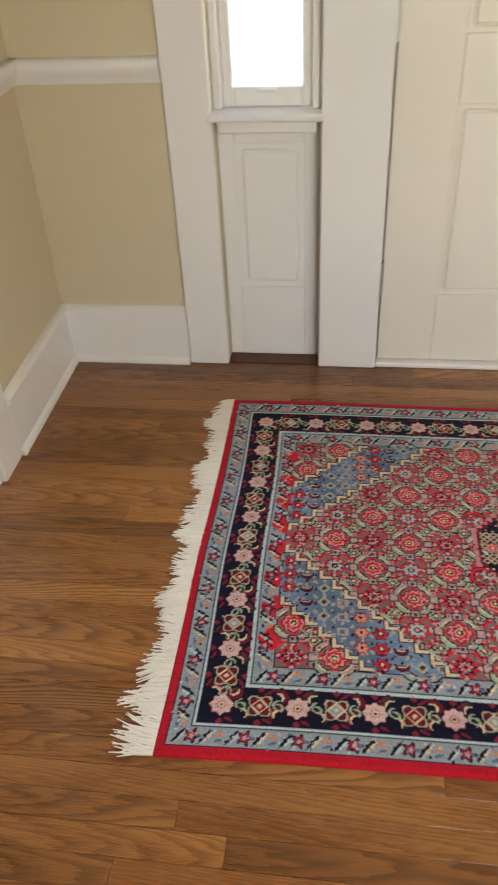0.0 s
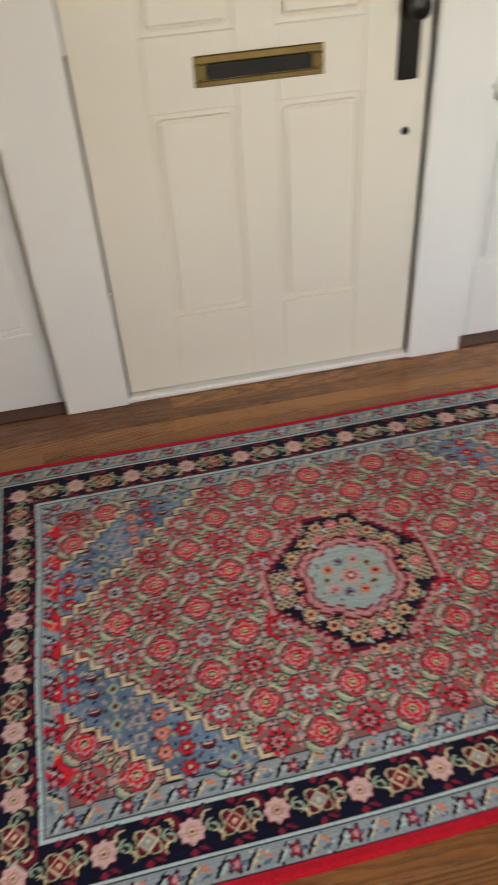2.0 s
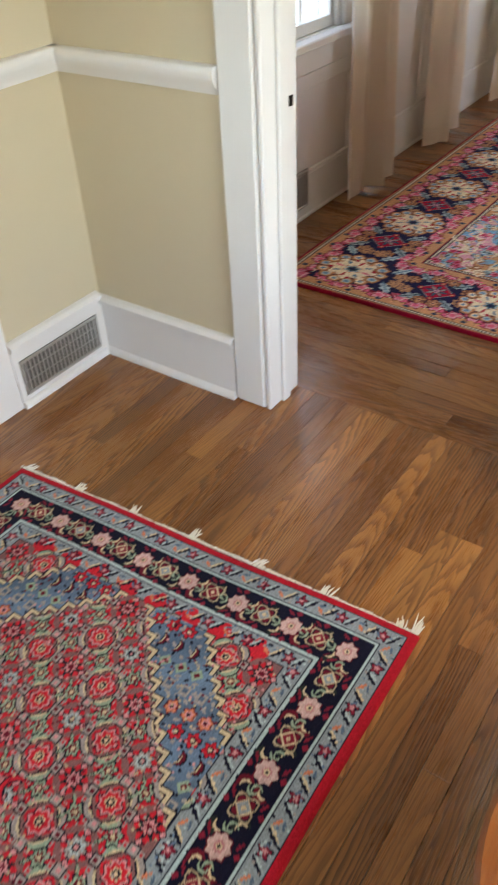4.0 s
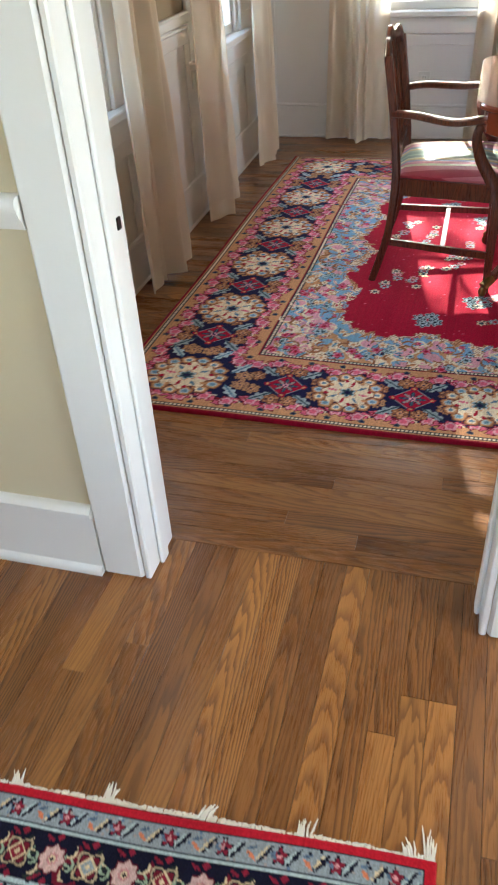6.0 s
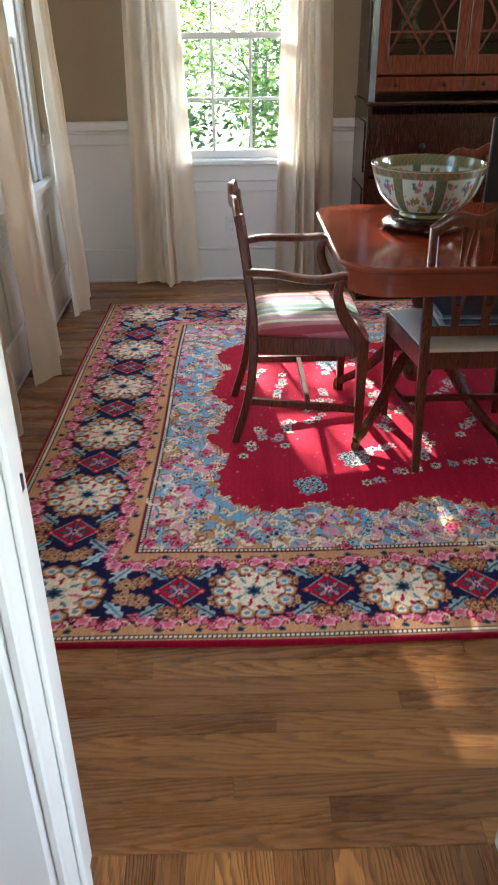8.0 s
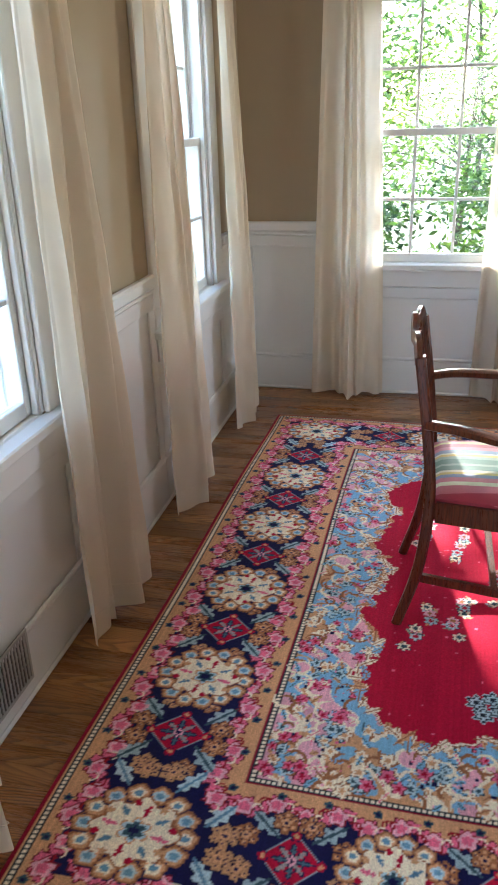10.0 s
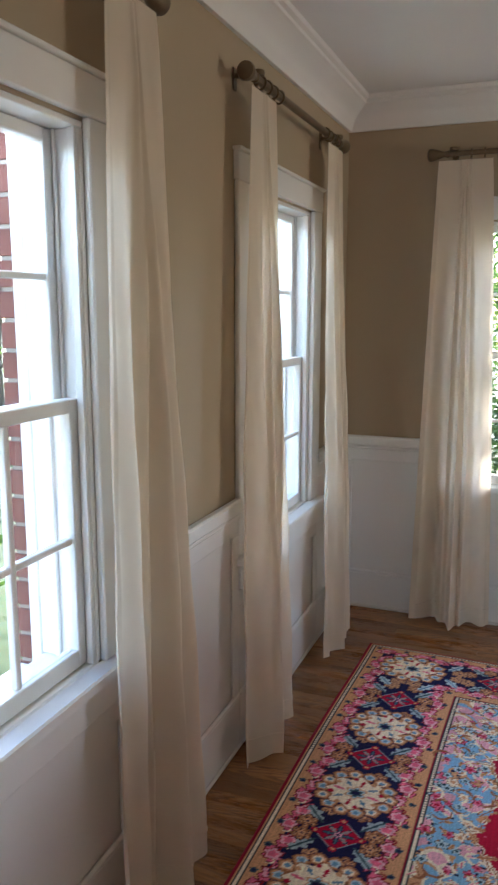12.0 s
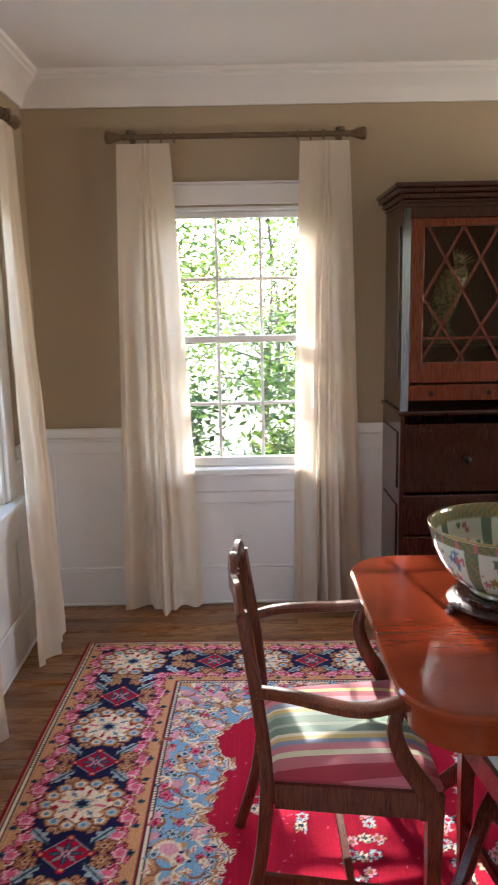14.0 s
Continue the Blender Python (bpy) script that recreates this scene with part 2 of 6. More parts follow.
def striped(name):
    m, nt, bs = base_mat(name)
    v = coords(nt)
    sp = nt.nodes.new("ShaderNodeSeparateXYZ")
    nt.links.new(v, sp.inputs[0])
    mr = nt.nodes.new("ShaderNodeMapRange")
    mr.inputs["From Min"].default_value, mr.inputs["From Max"].default_value = -0.25, 0.25
    nt.links.new(sp.outputs["X"], mr.inputs["Value"])
    red, pink, cream, green = lin("#a82838"), lin("#c86c74"), lin("#e0d8b4"), lin("#557a5c")
    sage, yellow, blue = lin("#93a68c"), lin("#cdb35c"), lin("#7c86a0")
    seq = [red, red, yellow, red, pink, blue, cream, yellow, sage, green, sage, green, cream, yellow, blue, pink, cream, pink, red, pink]
    r = nt.nodes.new("ShaderNodeValToRGB")
    r.color_ramp.interpolation = "CONSTANT"
    el = r.color_ramp.elements
    while len(el) < len(seq):
        el.new(0.5)
    widths = [0, 0.1, 0.18, 0.22, 0.28, 0.33, 0.38, 0.40, 0.43, 0.47, 0.54, 0.57, 0.63, 0.66, 0.69, 0.73, 0.78, 0.82, 0.88, 0.95]
    for e, p, c in zip(el, widths, seq):
        e.position, e.color = p, (*c, 1)
    nt.links.new(mr.outputs[0], r.inputs["Fac"])
    n2 = noise_tex(nt, v, 700.0, 2)
    col = mixc(nt, 1.0, r.outputs[0], ramp(nt, n2, [(0.3, (0.85, 0.85, 0.85)), (0.7, (1.1, 1.1, 1.1))]), "MULTIPLY")
    nt.links.new(col, bs.inputs["Base Color"])
    bs.inputs["Roughness"].default_value = 0.55
    bs.inputs["Sheen Weight"].default_value = 0.3
    add_bump(nt, bs, n2, 0.2, 0.0006)
    return m


WHITE = plain("white_trim_paint", (0.78, 0.76, 0.73), 0.32, vary=0.03, bump=0.06)
FOYER_PAINT = plain("foyer_wall_paint", lin("#cbbd9f"), 0.62, vary=0.03, fine=260, bump=0.12)
DINING_PAINT = plain("dining_wall_paint", lin("#a9977d"), 0.62, vary=0.03, fine=260, bump=0.12)
CEILING_PAINT = plain("ceiling_paint", (0.8, 0.79, 0.76), 0.8, vary=0.02, fine=200, bump=0.1)
DOOR_PAINT = plain("door_paint", lin("#e2dacb"), 0.35, vary=0.02, bump=0.05)
OAK = oak_boards("oak_floor", lin("#40210e"), lin("#88562b"), lin("#b07a42"))
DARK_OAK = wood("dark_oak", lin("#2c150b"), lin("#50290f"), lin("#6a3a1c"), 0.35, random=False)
MAHOGANY = wood("mahogany", lin("#2a0d06"), lin("#5a2412"), lin("#7d3a1d"), 0.26, axis=2, scale=1.2, random=False, coat=0.3, figure=0.22, pore=0.14)
MAHOGANY_TOP = wood("polished_mahogany", lin("#5a1c0d"), lin("#7e2f15"), lin("#94401f"), 0.16, axis=1, scale=0.8, random=False, coat=0.6, figure=0.1, pore=0.14)
CABINET_WOOD = wood("cabinet_mahogany", lin("#150604"), lin("#2c1007"), lin("#40180b"), 0.24, axis=2, scale=1.0, random=False, coat=0.4, figure=0.22, pore=0.14)
ROUND_WOOD = wood("round_table_oak", lin("#6b3310"), lin("#9a5523"), lin("#b36c31"), 0.3, axis=0, scale=0.9, random=False)
CHAIR_WOOD = wood("chair_walnut", lin("#2c1007"), lin("#582612"), lin("#7a3c1d"), 0.27, axis=2, scale=1.6, random=False, coat=0.35, pore=0.14)
CURTAIN = cloth("curtain_linen", lin("#e8dac6"), 900, 0.4)
CREAM_SEAT = cloth("cream_seat_cloth", lin("#d9d6cc"), 700, 0.0)
STRIPES = striped("striped_satin")
FRINGE = cloth("rug_fringe", lin("#f4eee0"), 500, 0.1)
BRASS = plain("aged_brass", lin("#75623c"), 0.35, 1.0, vary=0.15, big=20, bump=0.05)
DARK_METAL = plain("dark_bronze", lin("#2b2926"), 0.4, 0.9, vary=0.1, big=20, bump=0.05)
STEEL = plain("worn_steel", (0.45, 0.44, 0.42), 0.4, 1.0, vary=0.1, big=20, bump=0.03)
ROD = plain("bronze_rod", lin("#6d5b44"), 0.42, 0.35, vary=0.2, big=25, bump=0.1)
# Near-black colour for the shade inside vent and socket holes.
HOLE_SHADE = plain("painted_hole_shade", (0.02, 0.02, 0.02), 0.8, bump=0)
VENT = plain("grey_vent_metal", lin("#b4b1aa"), 0.4, 0.5, vary=0.06, bump=0.03)
BLACK = plain("black_plastic", (0.012, 0.012, 0.013), 0.3, bump=0.03)
PAPER = plain("magazine_paper", lin("#c9ccd2"), 0.45, vary=0.1, big=14, bump=0.05)
PAPER_BLUE = plain("magazine_cover_blue", lin("#56708c"), 0.35, vary=0.3, big=30, bump=0.02)
BRICK = plain("red_brick", lin("#6a3f35"), 0.85, vary=0.25, big=8, fine=180, bump=0.5)
MORTAR = plain("mortar", lin("#8f867b"), 0.9, vary=0.1, fine=200, bump=0.4)
BARK = plain("bark", lin("#54463a"), 0.9, vary=0.3, big=6, fine=60, bump=0.8)
LEAF_A = leaf_mat("leaves_green", lin("#2c4020"), lin("#60753a"))
LEAF_B = leaf_mat("leaves_deep_green", lin("#1f2e1a"), lin("#455a2e"))
GRASS = plain("lawn", lin("#33441f"), 0.9, vary=0.3, big=0.6, fine=40, bump=0.6)
GLASS = glass_mat("window_glass")
CABINET_GLASS = glass_mat("cabinet_glass", (0.75, 0.75, 0.73))
RUG_MAT = woven("wool_pile")
PALE_SLAB = plain("pale_slab_surface", (0.32, 0.31, 0.3), 0.85, vary=0.08, big=1.2, fine=90, bump=0.3)
PLASTIC_WHITE = plain("white_plastic", (0.75, 0.74, 0.7), 0.35, bump=0)

# ---- mesh helpers ----


def box(bm, x0, x1, y0, y1, z0, z1, bevel=0.0, seg=1):
    vs = [bm.verts.new((x, y, z)) for z in (z0, z1) for x, y in ((x0, y0), (x1, y0), (x1, y1), (x0, y1))]
    fs = [bm.faces.new([vs[i] for i in q]) for q in ((0, 3, 2, 1), (4, 5, 6, 7), (0, 1, 5, 4), (1, 2, 6, 5), (2, 3, 7, 6), (3, 0, 4, 7))]
    if bevel:
        es = list({e for f in fs for e in f.edges})
        bmesh.ops.bevel(bm, geom=es, offset=bevel, segments=seg, profile=0.6, affect="EDGES")
    return bm


def boxes(*rows, bevel=0.0):
    bm = bmesh.new()
    for r in rows:
        box(bm, *r, bevel=bevel)
    return bm


def sweep(bm, pts, size, side=None, round_it=0, caps=True):
    """A bar swept along pts; size: (width, depth) or one pair a point; side: the width's direction; round_it: corners of the section."""
    pts = [Vector(p) for p in pts]
    n = len(pts)
    sizes = [size] * n if not isinstance(size[0], (tuple, list)) else size
    rings = []
    for i, p in enumerate(pts):
        d = (pts[min(i + 1, n - 1)] - pts[max(i - 1, 0)]).normalized()
        s = Vector(side) if side is not None else (Vector((0, 0, 1)) if abs(d.z) < 0.9 else Vector((1, 0, 0)))
        s = (s - d * s.dot(d)).normalized()
        o = d.cross(s)
        w, h = sizes[i]
        if round_it:
            sec = []
            for k in range(round_it):
                a = 2 * math.pi * (k + 0.5) / round_it
                c, q = math.cos(a), math.sin(a)
                sec.append((math.copysign(abs(c) ** 0.6, c) * w / 2, math.copysign(abs(q) ** 0.6, q) * h / 2))
        else:
            sec = [(w / 2, h / 2), (-w / 2, h / 2), (-w / 2, -h / 2), (w / 2, -h / 2)]
        rings.append([bm.verts.new(p + s * a + o * b) for a, b in sec])
    k = len(rings[0])
    for a, b in zip(rings, rings[1:]):
        for j in range(k):
            bm.faces.new((a[j], a[(j + 1) % k], b[(j + 1) % k], b[j]))
    if caps:
        bm.faces.new(rings[0][::-1])
        bm.faces.new(rings[-1])
    return bm


def lathe(bm, profile, centre=(0, 0, 0), seg=32):
    c = Vector(centre)
    rings = []
    for r, z in profile:
        rings.append([bm.verts.new(c + Vector((r * math.cos(2 * math.pi * k / seg), r * math.sin(2 * math.pi * k / seg), z))) for k in range(seg)])
    for a, b in zip(rings, rings[1:]):
        for j in range(seg):
            bm.faces.new((a[j], a[(j + 1) % seg], b[(j + 1) % seg], b[j]))
    bm.faces.new(rings[0][::-1])
    bm.faces.new(rings[-1])
    return bm


def curve_pts(ctrl, n=12):
    """A smooth line through the control points."""
    c = [Vector(p) for p in ctrl]
    c = [c[0] * 2 - c[1]] + c + [c[-1] * 2 - c[-2]]
    out = []
    for i in range(1, len(c) - 2):
        for k in range(n if i < len(c) - 3 else n + 1):
            t = k / n
            p0, p1, p2, p3 = c[i - 1:i + 3]
            out.append(0.5 * ((2 * p1) + (p2 - p0) * t + (2 * p0 - 5 * p1 + 4 * p2 - p3) * t * t + (3 * p1 - p0 - 3 * p2 + p3) * t ** 3))
    return out


def part(name, bm, material, parent=None, label="", smooth=False):
    me = bpy.data.meshes.new(name)
    bmesh.ops.recalc_face_normals(bm, faces=bm.faces[:])
    bm.to_mesh(me)
    bm.free()
    me.materials.append(material)
    if smooth:
        me.polygons.foreach_set("use_smooth", [True] * len(me.polygons))
        me.set_sharp_from_angle(angle=radians(40))
    ob = new(name, me)
    if parent is not None:
        ob.parent = parent
    if label:
        ob["label"] = label
    return ob


def thing(name, m, label, category, group="", kind=""):
    e = new(name)
    e.empty_display_size = 0.1
    e.matrix_world = m
    return tagged(e, label, category, group, kind)


def structure(name, bm, material, label, category, smooth=False):
    return tagged(part(name, bm, material, smooth=smooth), label, category, "", "structure")

# ---- large structure ----
X_W, X_P, X_Q, X_E, Y_N, Y_S, H = -0.73, 2.28, 2.41, 6.265, 2.165, -2.6, 2.6


def wall_run(lo, hi, y0, y1, openings, top=H, swap=False):
    """A wall along x (or along y with swap) from lo to hi, with openings (a, b, z0, z1)."""
    bm = bmesh.new()

    def put(a, b, z0, z1):
        if b - a > 1e-4 and z1 - z0 > 1e-4:
            box(bm, *((y0, y1, a, b) if swap else (a, b, y0, y1)), z0, z1)
    at = lo
    for a, b, z0, z1 in sorted(openings):
        put(at, a, 0, top)
        put(a, b, 0, z0)
        put(a, b, z1, top)
        at = b
    put(at, hi, 0, top)
    return bm


WIN_Z0, WIN_Z1, WIN_HALF = 0.69, 2.0, 0.38
N1, N2, E1 = 3.5, 5.25, 1.157
structure("wall_north_foyer", wall_run(X_W - 0.15, 2.345, Y_N, 2.33, [(-0.16, 0.15, 0.0, 2.05), (0.342, 1.253, 0.0, 2.05), (1.427, 1.735, 0.0, 2.05)]), FOYER_PAINT, "cream painted entry wall around the front door", "wall")
structure("wall_north_dining", wall_run(2.345, X_E + 0.165, Y_N, 2.33, [(N1 - WIN_HALF, N1 + WIN_HALF, WIN_Z0, WIN_Z1), (N2 - WIN_HALF, N2 + WIN_HALF, WIN_Z0, WIN_Z1)]), DINING_PAINT, "taupe painted dining room wall with two windows", "wall")
structure("wall_east", wall_run(Y_S - 0.15, Y_N, X_E, X_E + 0.165, [(E1 - WIN_HALF, E1 + WIN_HALF, WIN_Z0, WIN_Z1)], swap=True), DINING_PAINT, "taupe painted dining room wall with one window", "wall")
OPEN_LO, OPEN_HI = 0.67, 1.495
structure("wall_partition_foyer", wall_run(Y_S, Y_N, X_P, 2.345, [(OPEN_LO, OPEN_HI, 0, 2.08)], swap=True), FOYER_PAINT, "cream painted wall with a cased doorway", "wall")
structure("wall_partition_dining", wall_run(Y_S, Y_N, 2.345, X_Q, [(OPEN_LO, OPEN_HI, 0, 2.08)], swap=True), DINING_PAINT, "taupe painted wall with a cased doorway", "wall")
structure("wall_west", wall_run(Y_S - 0.15, Y_N, X_W - 0.15, X_W, [(0.62, 1.48, 0, 2.08)], swap=True), FOYER_PAINT, "cream painted entry side wall", "wall")
# Assumed wall behind the camera, cut open only to hold the added fill lamp.
structure("wall_south_foyer", wall_run(X_W, X_P, -1.2, -1.05, [(0.7, 2.15, 0.6, 2.22)]), FOYER_PAINT, "cream wall closing the unseen south end, opening added for the fill lamp", "wall")
# Unseen south side; the opening is made up for the warm fill lamp.
structure("wall_south_dining", wall_run(2.345, X_E, Y_S - 0.15, Y_S, [(3.9, 5.3, 0.8, 2.1)]), DINING_PAINT, "taupe wall closing the unseen south side, opening added for the fill lamp", "wall")
structure("ceiling", boxes((X_W - 0.15, X_E + 0.165, Y_S - 0.15, 2.33, H, H + 0.2)), CEILING_PAINT, "plain white painted plaster ceiling", "ceiling")

# crown moulding of the dining room
CROWN = [(0.0, 0.0), (0.016, 0.0), (0.02, 0.02), (0.03, 0.035), (0.034, 0.05), (0.06, 0.075), (0.095, 0.1), (0.105, 0.105), (0.105, 0.118), (0.12, 0.125), (0.12, 0.145), (0.0, 0.145)]


def moulding(pts_of, a, b):
    bm = bmesh.new()
    ra, rb = [bm.verts.new(p) for p in pts_of(a)], [bm.verts.new(p) for p in pts_of(b)]
    n = len(ra)
    for i in range(n):
        bm.faces.new((ra[i], ra[(i + 1) % n], rb[(i + 1) % n], rb[i]))
    bm.faces.new(ra[::-1])
    bm.faces.new(rb)
    return bm


Z_C = H - 0.146
structure("crown_moulding_east", moulding(lambda e: [(X_E - o - 0.001, (Y_N - o) if e else Y_S, Z_C + h) for o, h in CROWN], 0, 1), WHITE, "white stepped crown moulding under the ceiling", "moulding", True)
structure("crown_moulding_north", moulding(lambda e: [((X_E - o - 0.002) if e else X_Q, Y_N - o - 0.001, Z_C + h) for o, h in CROWN], 0, 1), WHITE, "white stepped crown moulding under the ceiling", "moulding", True)


def base_run(name, x0, x1, y, label="tall white baseboard with a shoe moulding", axis="x", sign=-1, h=0.2):
    """A baseboard along a wall face at y; sign: the side on which the room lies."""
    prof = [(0, 0), (0.03, 0), (0.03, 0.008), (0.025, 0.018), (0.016, 0.022), (0.016, h - 0.03), (0.026, h - 0.025), (0.027, h - 0.012), (0.02, h - 0.004), (0.012, h), (0, h)]
    if axis == "x":
        bm = moulding(lambda e: [(x1 if e else x0, y + sign * o, z) for o, z in prof], 0, 1)
    else:
        bm = moulding(lambda e: [(y + sign * o, x1 if e else x0, z) for o, z in prof], 0, 1)
    return structure(name, bm, WHITE, label, "baseboard", True)


def rail_run(name, x0, x1, y, z0, z1, axis="x", sign=-1):
    d = z1 - z0
    prof = [(0, z0), (0.012, z0), (0.016, z0 + 0.2 * d), (0.024, z0 + 0.35 * d), (0.03, z0 + 0.55 * d), (0.034, z0 + 0.75 * d), (0.03, z1 - 0.004), (0.024, z1), (0, z1)]
    if axis == "x":
        bm = moulding(lambda e: [(x1 if e else x0, y + sign * o, z) for o, z in prof], 0, 1)
    else:
        bm = moulding(lambda e: [(y + sign * o, x1 if e else x0, z) for o, z in prof], 0, 1)
    return structure(name, bm, WHITE, "white painted chair rail", "chair rail", True)


# foyer trim
base_run("baseboard_north_west", X_W + 0.016, -0.296, Y_N, h=0.215)
base_run("baseboard_west", 1.605, Y_N - 0.001, X_W, axis="y", sign=1, h=0.215)
base_run("baseboard_partition", 1.606, Y_N - 0.001, X_P, axis="y", h=0.215)
rail_run("chair_rail_north_west", X_W + 0.002, -0.296, Y_N, 0.915, 0.982)
rail_run("chair_rail_west", 1.605, Y_N - 0.002, X_W, 0.915, 0.982, "y", 1)
rail_run("chair_rail_north_east", 1.873, X_P - 0.002, Y_N, 0.9, 0.965)
rail_run("chair_rail_partition", 1.606, Y_N - 0.002, X_P, 0.9, 0.965, "y")


def trim(name, rows, label, category="trim", mat=None, bevel=0.004):
    return structure(name, boxes(*rows, bevel=bevel), mat or WHITE, label, category)


YC = 2.148
trim("door_casing_outer_west", [(-0.295, -0.16, YC, Y_N + 0.002, 0, 2.18)], "wide flat white door casing")
trim("door_casing_inner_west", [(0.15, 0.342, YC, 2.26, 0, 2.05)], "wide flat white mullion beside the front door")
trim("door_casing_inner_east", [(1.253, 1.427, YC, 2.26, 0, 2.05)], "wide flat white mullion beside the front door")
trim("door_casing_outer_east", [(1.735, 1.872, YC, Y_N + 0.002, 0, 2.18)], "wide flat white door casing")
trim("door_casing_head", [(-0.159, 1.734, YC, Y_N + 0.002, 2.051, 2.18)], "flat white head casing over the front door")
trim("doorway_casing_partition", [(X_P - 0.018, X_P, 1.496, 1.605, 0, 2.19), (X_P - 0.018, X_P, 0.56, 0.669, 0, 2.19), (X_P - 0.018, X_P, 0.67, 1.495, 2.081, 2.19)], "flat white casing around the dining room doorway", bevel=0.008)
trim("doorway_casing_dining", [(X_Q, X_Q + 0.018, 1.496, 1.605, 0, 2.19), (X_Q, X_Q + 0.018, 0.56, 0.669, 0, 2.19), (X_Q, X_Q + 0.018, 0.67, 1.495, 2.081, 2.19)], "flat white casing around the dining room doorway", bevel=0.008)
trim("door_jamb", [(X_P - 0.014, X_Q + 0.014, 1.478, 1.4945, 0, 2.08), (X_P - 0.014, X_Q + 0.014, 0.6705, 0.687, 0, 2.08), (2.325, 2.365, 1.466, 1.478, 0, 2.068), (2.325, 2.365, 0.687, 0.699, 0, 2.068), (X_P - 0.014, X_Q + 0.014, 0.687, 1.478, 2.068, 2.08)], "white painted door jamb with a stop")
structure("strike_plate", boxes((2.385, 2.4, 1.474, 1.4785, 0.86, 0.885), bevel=0.001), DARK_METAL, "small dark metal strike plate on the jamb", "strike plate")
trim("doorway_casing_west", [(X_W, X_W + 0.018, 1.48, 1.6, 0, 2.19), (X_W, X_W + 0.018, 0.5, 0.62, 0, 2.19), (X_W, X_W + 0.018, 0.6205, 1.4795, 2.07, 2.19)], "flat white casing around the side doorway")
trim("doorway_jamb_west", [(X_W - 0.15, X_W + 0.004, 1.462, 1.4795, 0, 2.062), (X_W - 0.15, X_W + 0.004, 0.6205, 0.638, 0, 2.062), (X_W - 0.15, X_W + 0.004, 0.6205, 1.4795, 2.0625, 2.0795), (X_W - 0.085, X_W - 0.05, 1.45, 1.4615, 0, 2.05)], "white jamb lining of the side doorway")
# Invented enclosure past the doorway; its gap holds the added fill lamp.
structure("wall_side_hall", boxes((-2.1, -2.0, -0.2, 0.54, 0, H), (-2.1, -2.0, 1.56, 2.3, 0, H), (-2.1, -2.0, 0.54, 1.56, 0, 0.8), (-2.1, -2.0, 0.54, 1.56, 2.1, H), (-2.0, -0.8805, -0.2, -0.1, 0, H), (-2.0, -0.8805, 2.2, 2.3, 0, H), (-2.1, -0.8805, -0.2, 2.3, H, H + 0.1)), FOYER_PAINT, "plain cream walls added beyond the side doorway, open for the fill lamp", "wall")
trim("door_stop", [(0.3425, 0.362, 2.2265, 2.25, 0.02, 2.049), (1.233, 1.2525, 2.2265, 2.25, 0.02, 2.049), (0.3625, 1.2325, 2.2265, 2.25, 2.02, 2.049)], "white door stop behind the front door")
structure("threshold", boxes((0.342, 1.253, 2.155, 2.34, 0.0, 0.018), bevel=0.004), WHITE, "white door sill under the front door", "threshold")
# A strip darker than the boards covers the foot of each recess.
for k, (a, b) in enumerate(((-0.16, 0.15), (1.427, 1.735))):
    structure("recess_floor_%d" % (k + 1), boxes((a, b, Y_N - 0.006, 2.235, -0.02, 0.004)), DARK_OAK, "darker brown strip over the floor inside the recess", "floor strip")

# sidelights: panel below, window above
for k, (a, b) in enumerate(((-0.16, 0.15), (1.427, 1.735))):
    c = (a + b) / 2
    w = thing("sidelight_%d" % (k + 1), pose(c, 2.2, 0), "narrow white sidelight with a raised panel and bright glass", "sidelight", "", "structure")
    h = (b - a) / 2 - 0.001
    part("panel_board", boxes((-h, h, 0.0215, 0.05, 0.005, 0.83)), WHITE, w)
    part("panel_stile", boxes((-h, -0.105, 0.016, 0.0275, 0.005, 0.79), bevel=0.003), WHITE, w)
    part("panel_stile", boxes((0.105, h, 0.016, 0.0275, 0.005, 0.79), bevel=0.003), WHITE, w)
    part("panel_rail", boxes((-0.1045, 0.1045, 0.016, 0.0275, 0.005, 0.265), bevel=0.003), WHITE, w)
    part("panel_rail", boxes((-0.1045, 0.1045, 0.016, 0.0275, 0.73, 0.79), bevel=0.003), WHITE, w)
    part("raised_panel", boxes((-0.088, 0.088, 0.014, 0.0275, 0.283, 0.713), bevel=0.011), WHITE, w)
    part("stool", boxes((-h - 0.012, h + 0.012, -0.075, 0.02, 0.812, 0.833), bevel=0.006), WHITE, w)
    part("apron", boxes((-h + 0.012, h - 0.012, -0.05, 0.014, 0.775, 0.8115), bevel=0.005), WHITE, w)
    part("side_stop", boxes((-h, -0.128, -0.02, 0.06, 0.8335, 2.04), bevel=0.004), WHITE, w)
    part("side_stop", boxes((0.128, h, -0.02, 0.06, 0.8335, 2.04), bevel=0.004), WHITE, w)
    f = part("sash_frame", boxes((-0.1275, -0.098, 0.005, 0.04, 0.834, 2.03), (0.098, 0.1275, 0.005, 0.04, 0.834, 2.03), (-0.0975, 0.0975, 0.005, 0.04, 0.834, 0.887), (-0.0975, 0.0975, 0.005, 0.04, 1.985, 2.03), bevel=0.004), WHITE, w)
    g = part("pane", boxes((-0.0975, 0.0975, 0.02, 0.024, 0.8875, 1.9845)), GLASS, w)
    g.visible_shadow = False
    part("sash_lift", boxes((-0.03, 0.03, -0.004, 0.0045, 0.872, 0.884), bevel=0.003), WHITE, w)

# front door
d = thing("door_1", pose(0.7975, 2.18, 0), "closed cream six-panel front door with mail slot", "door", "", "structure")
W = 0.45
part("slab", boxes((-W, W, 0.0065, 0.045, 0.022, 2.04)), DOOR_PAINT, d)
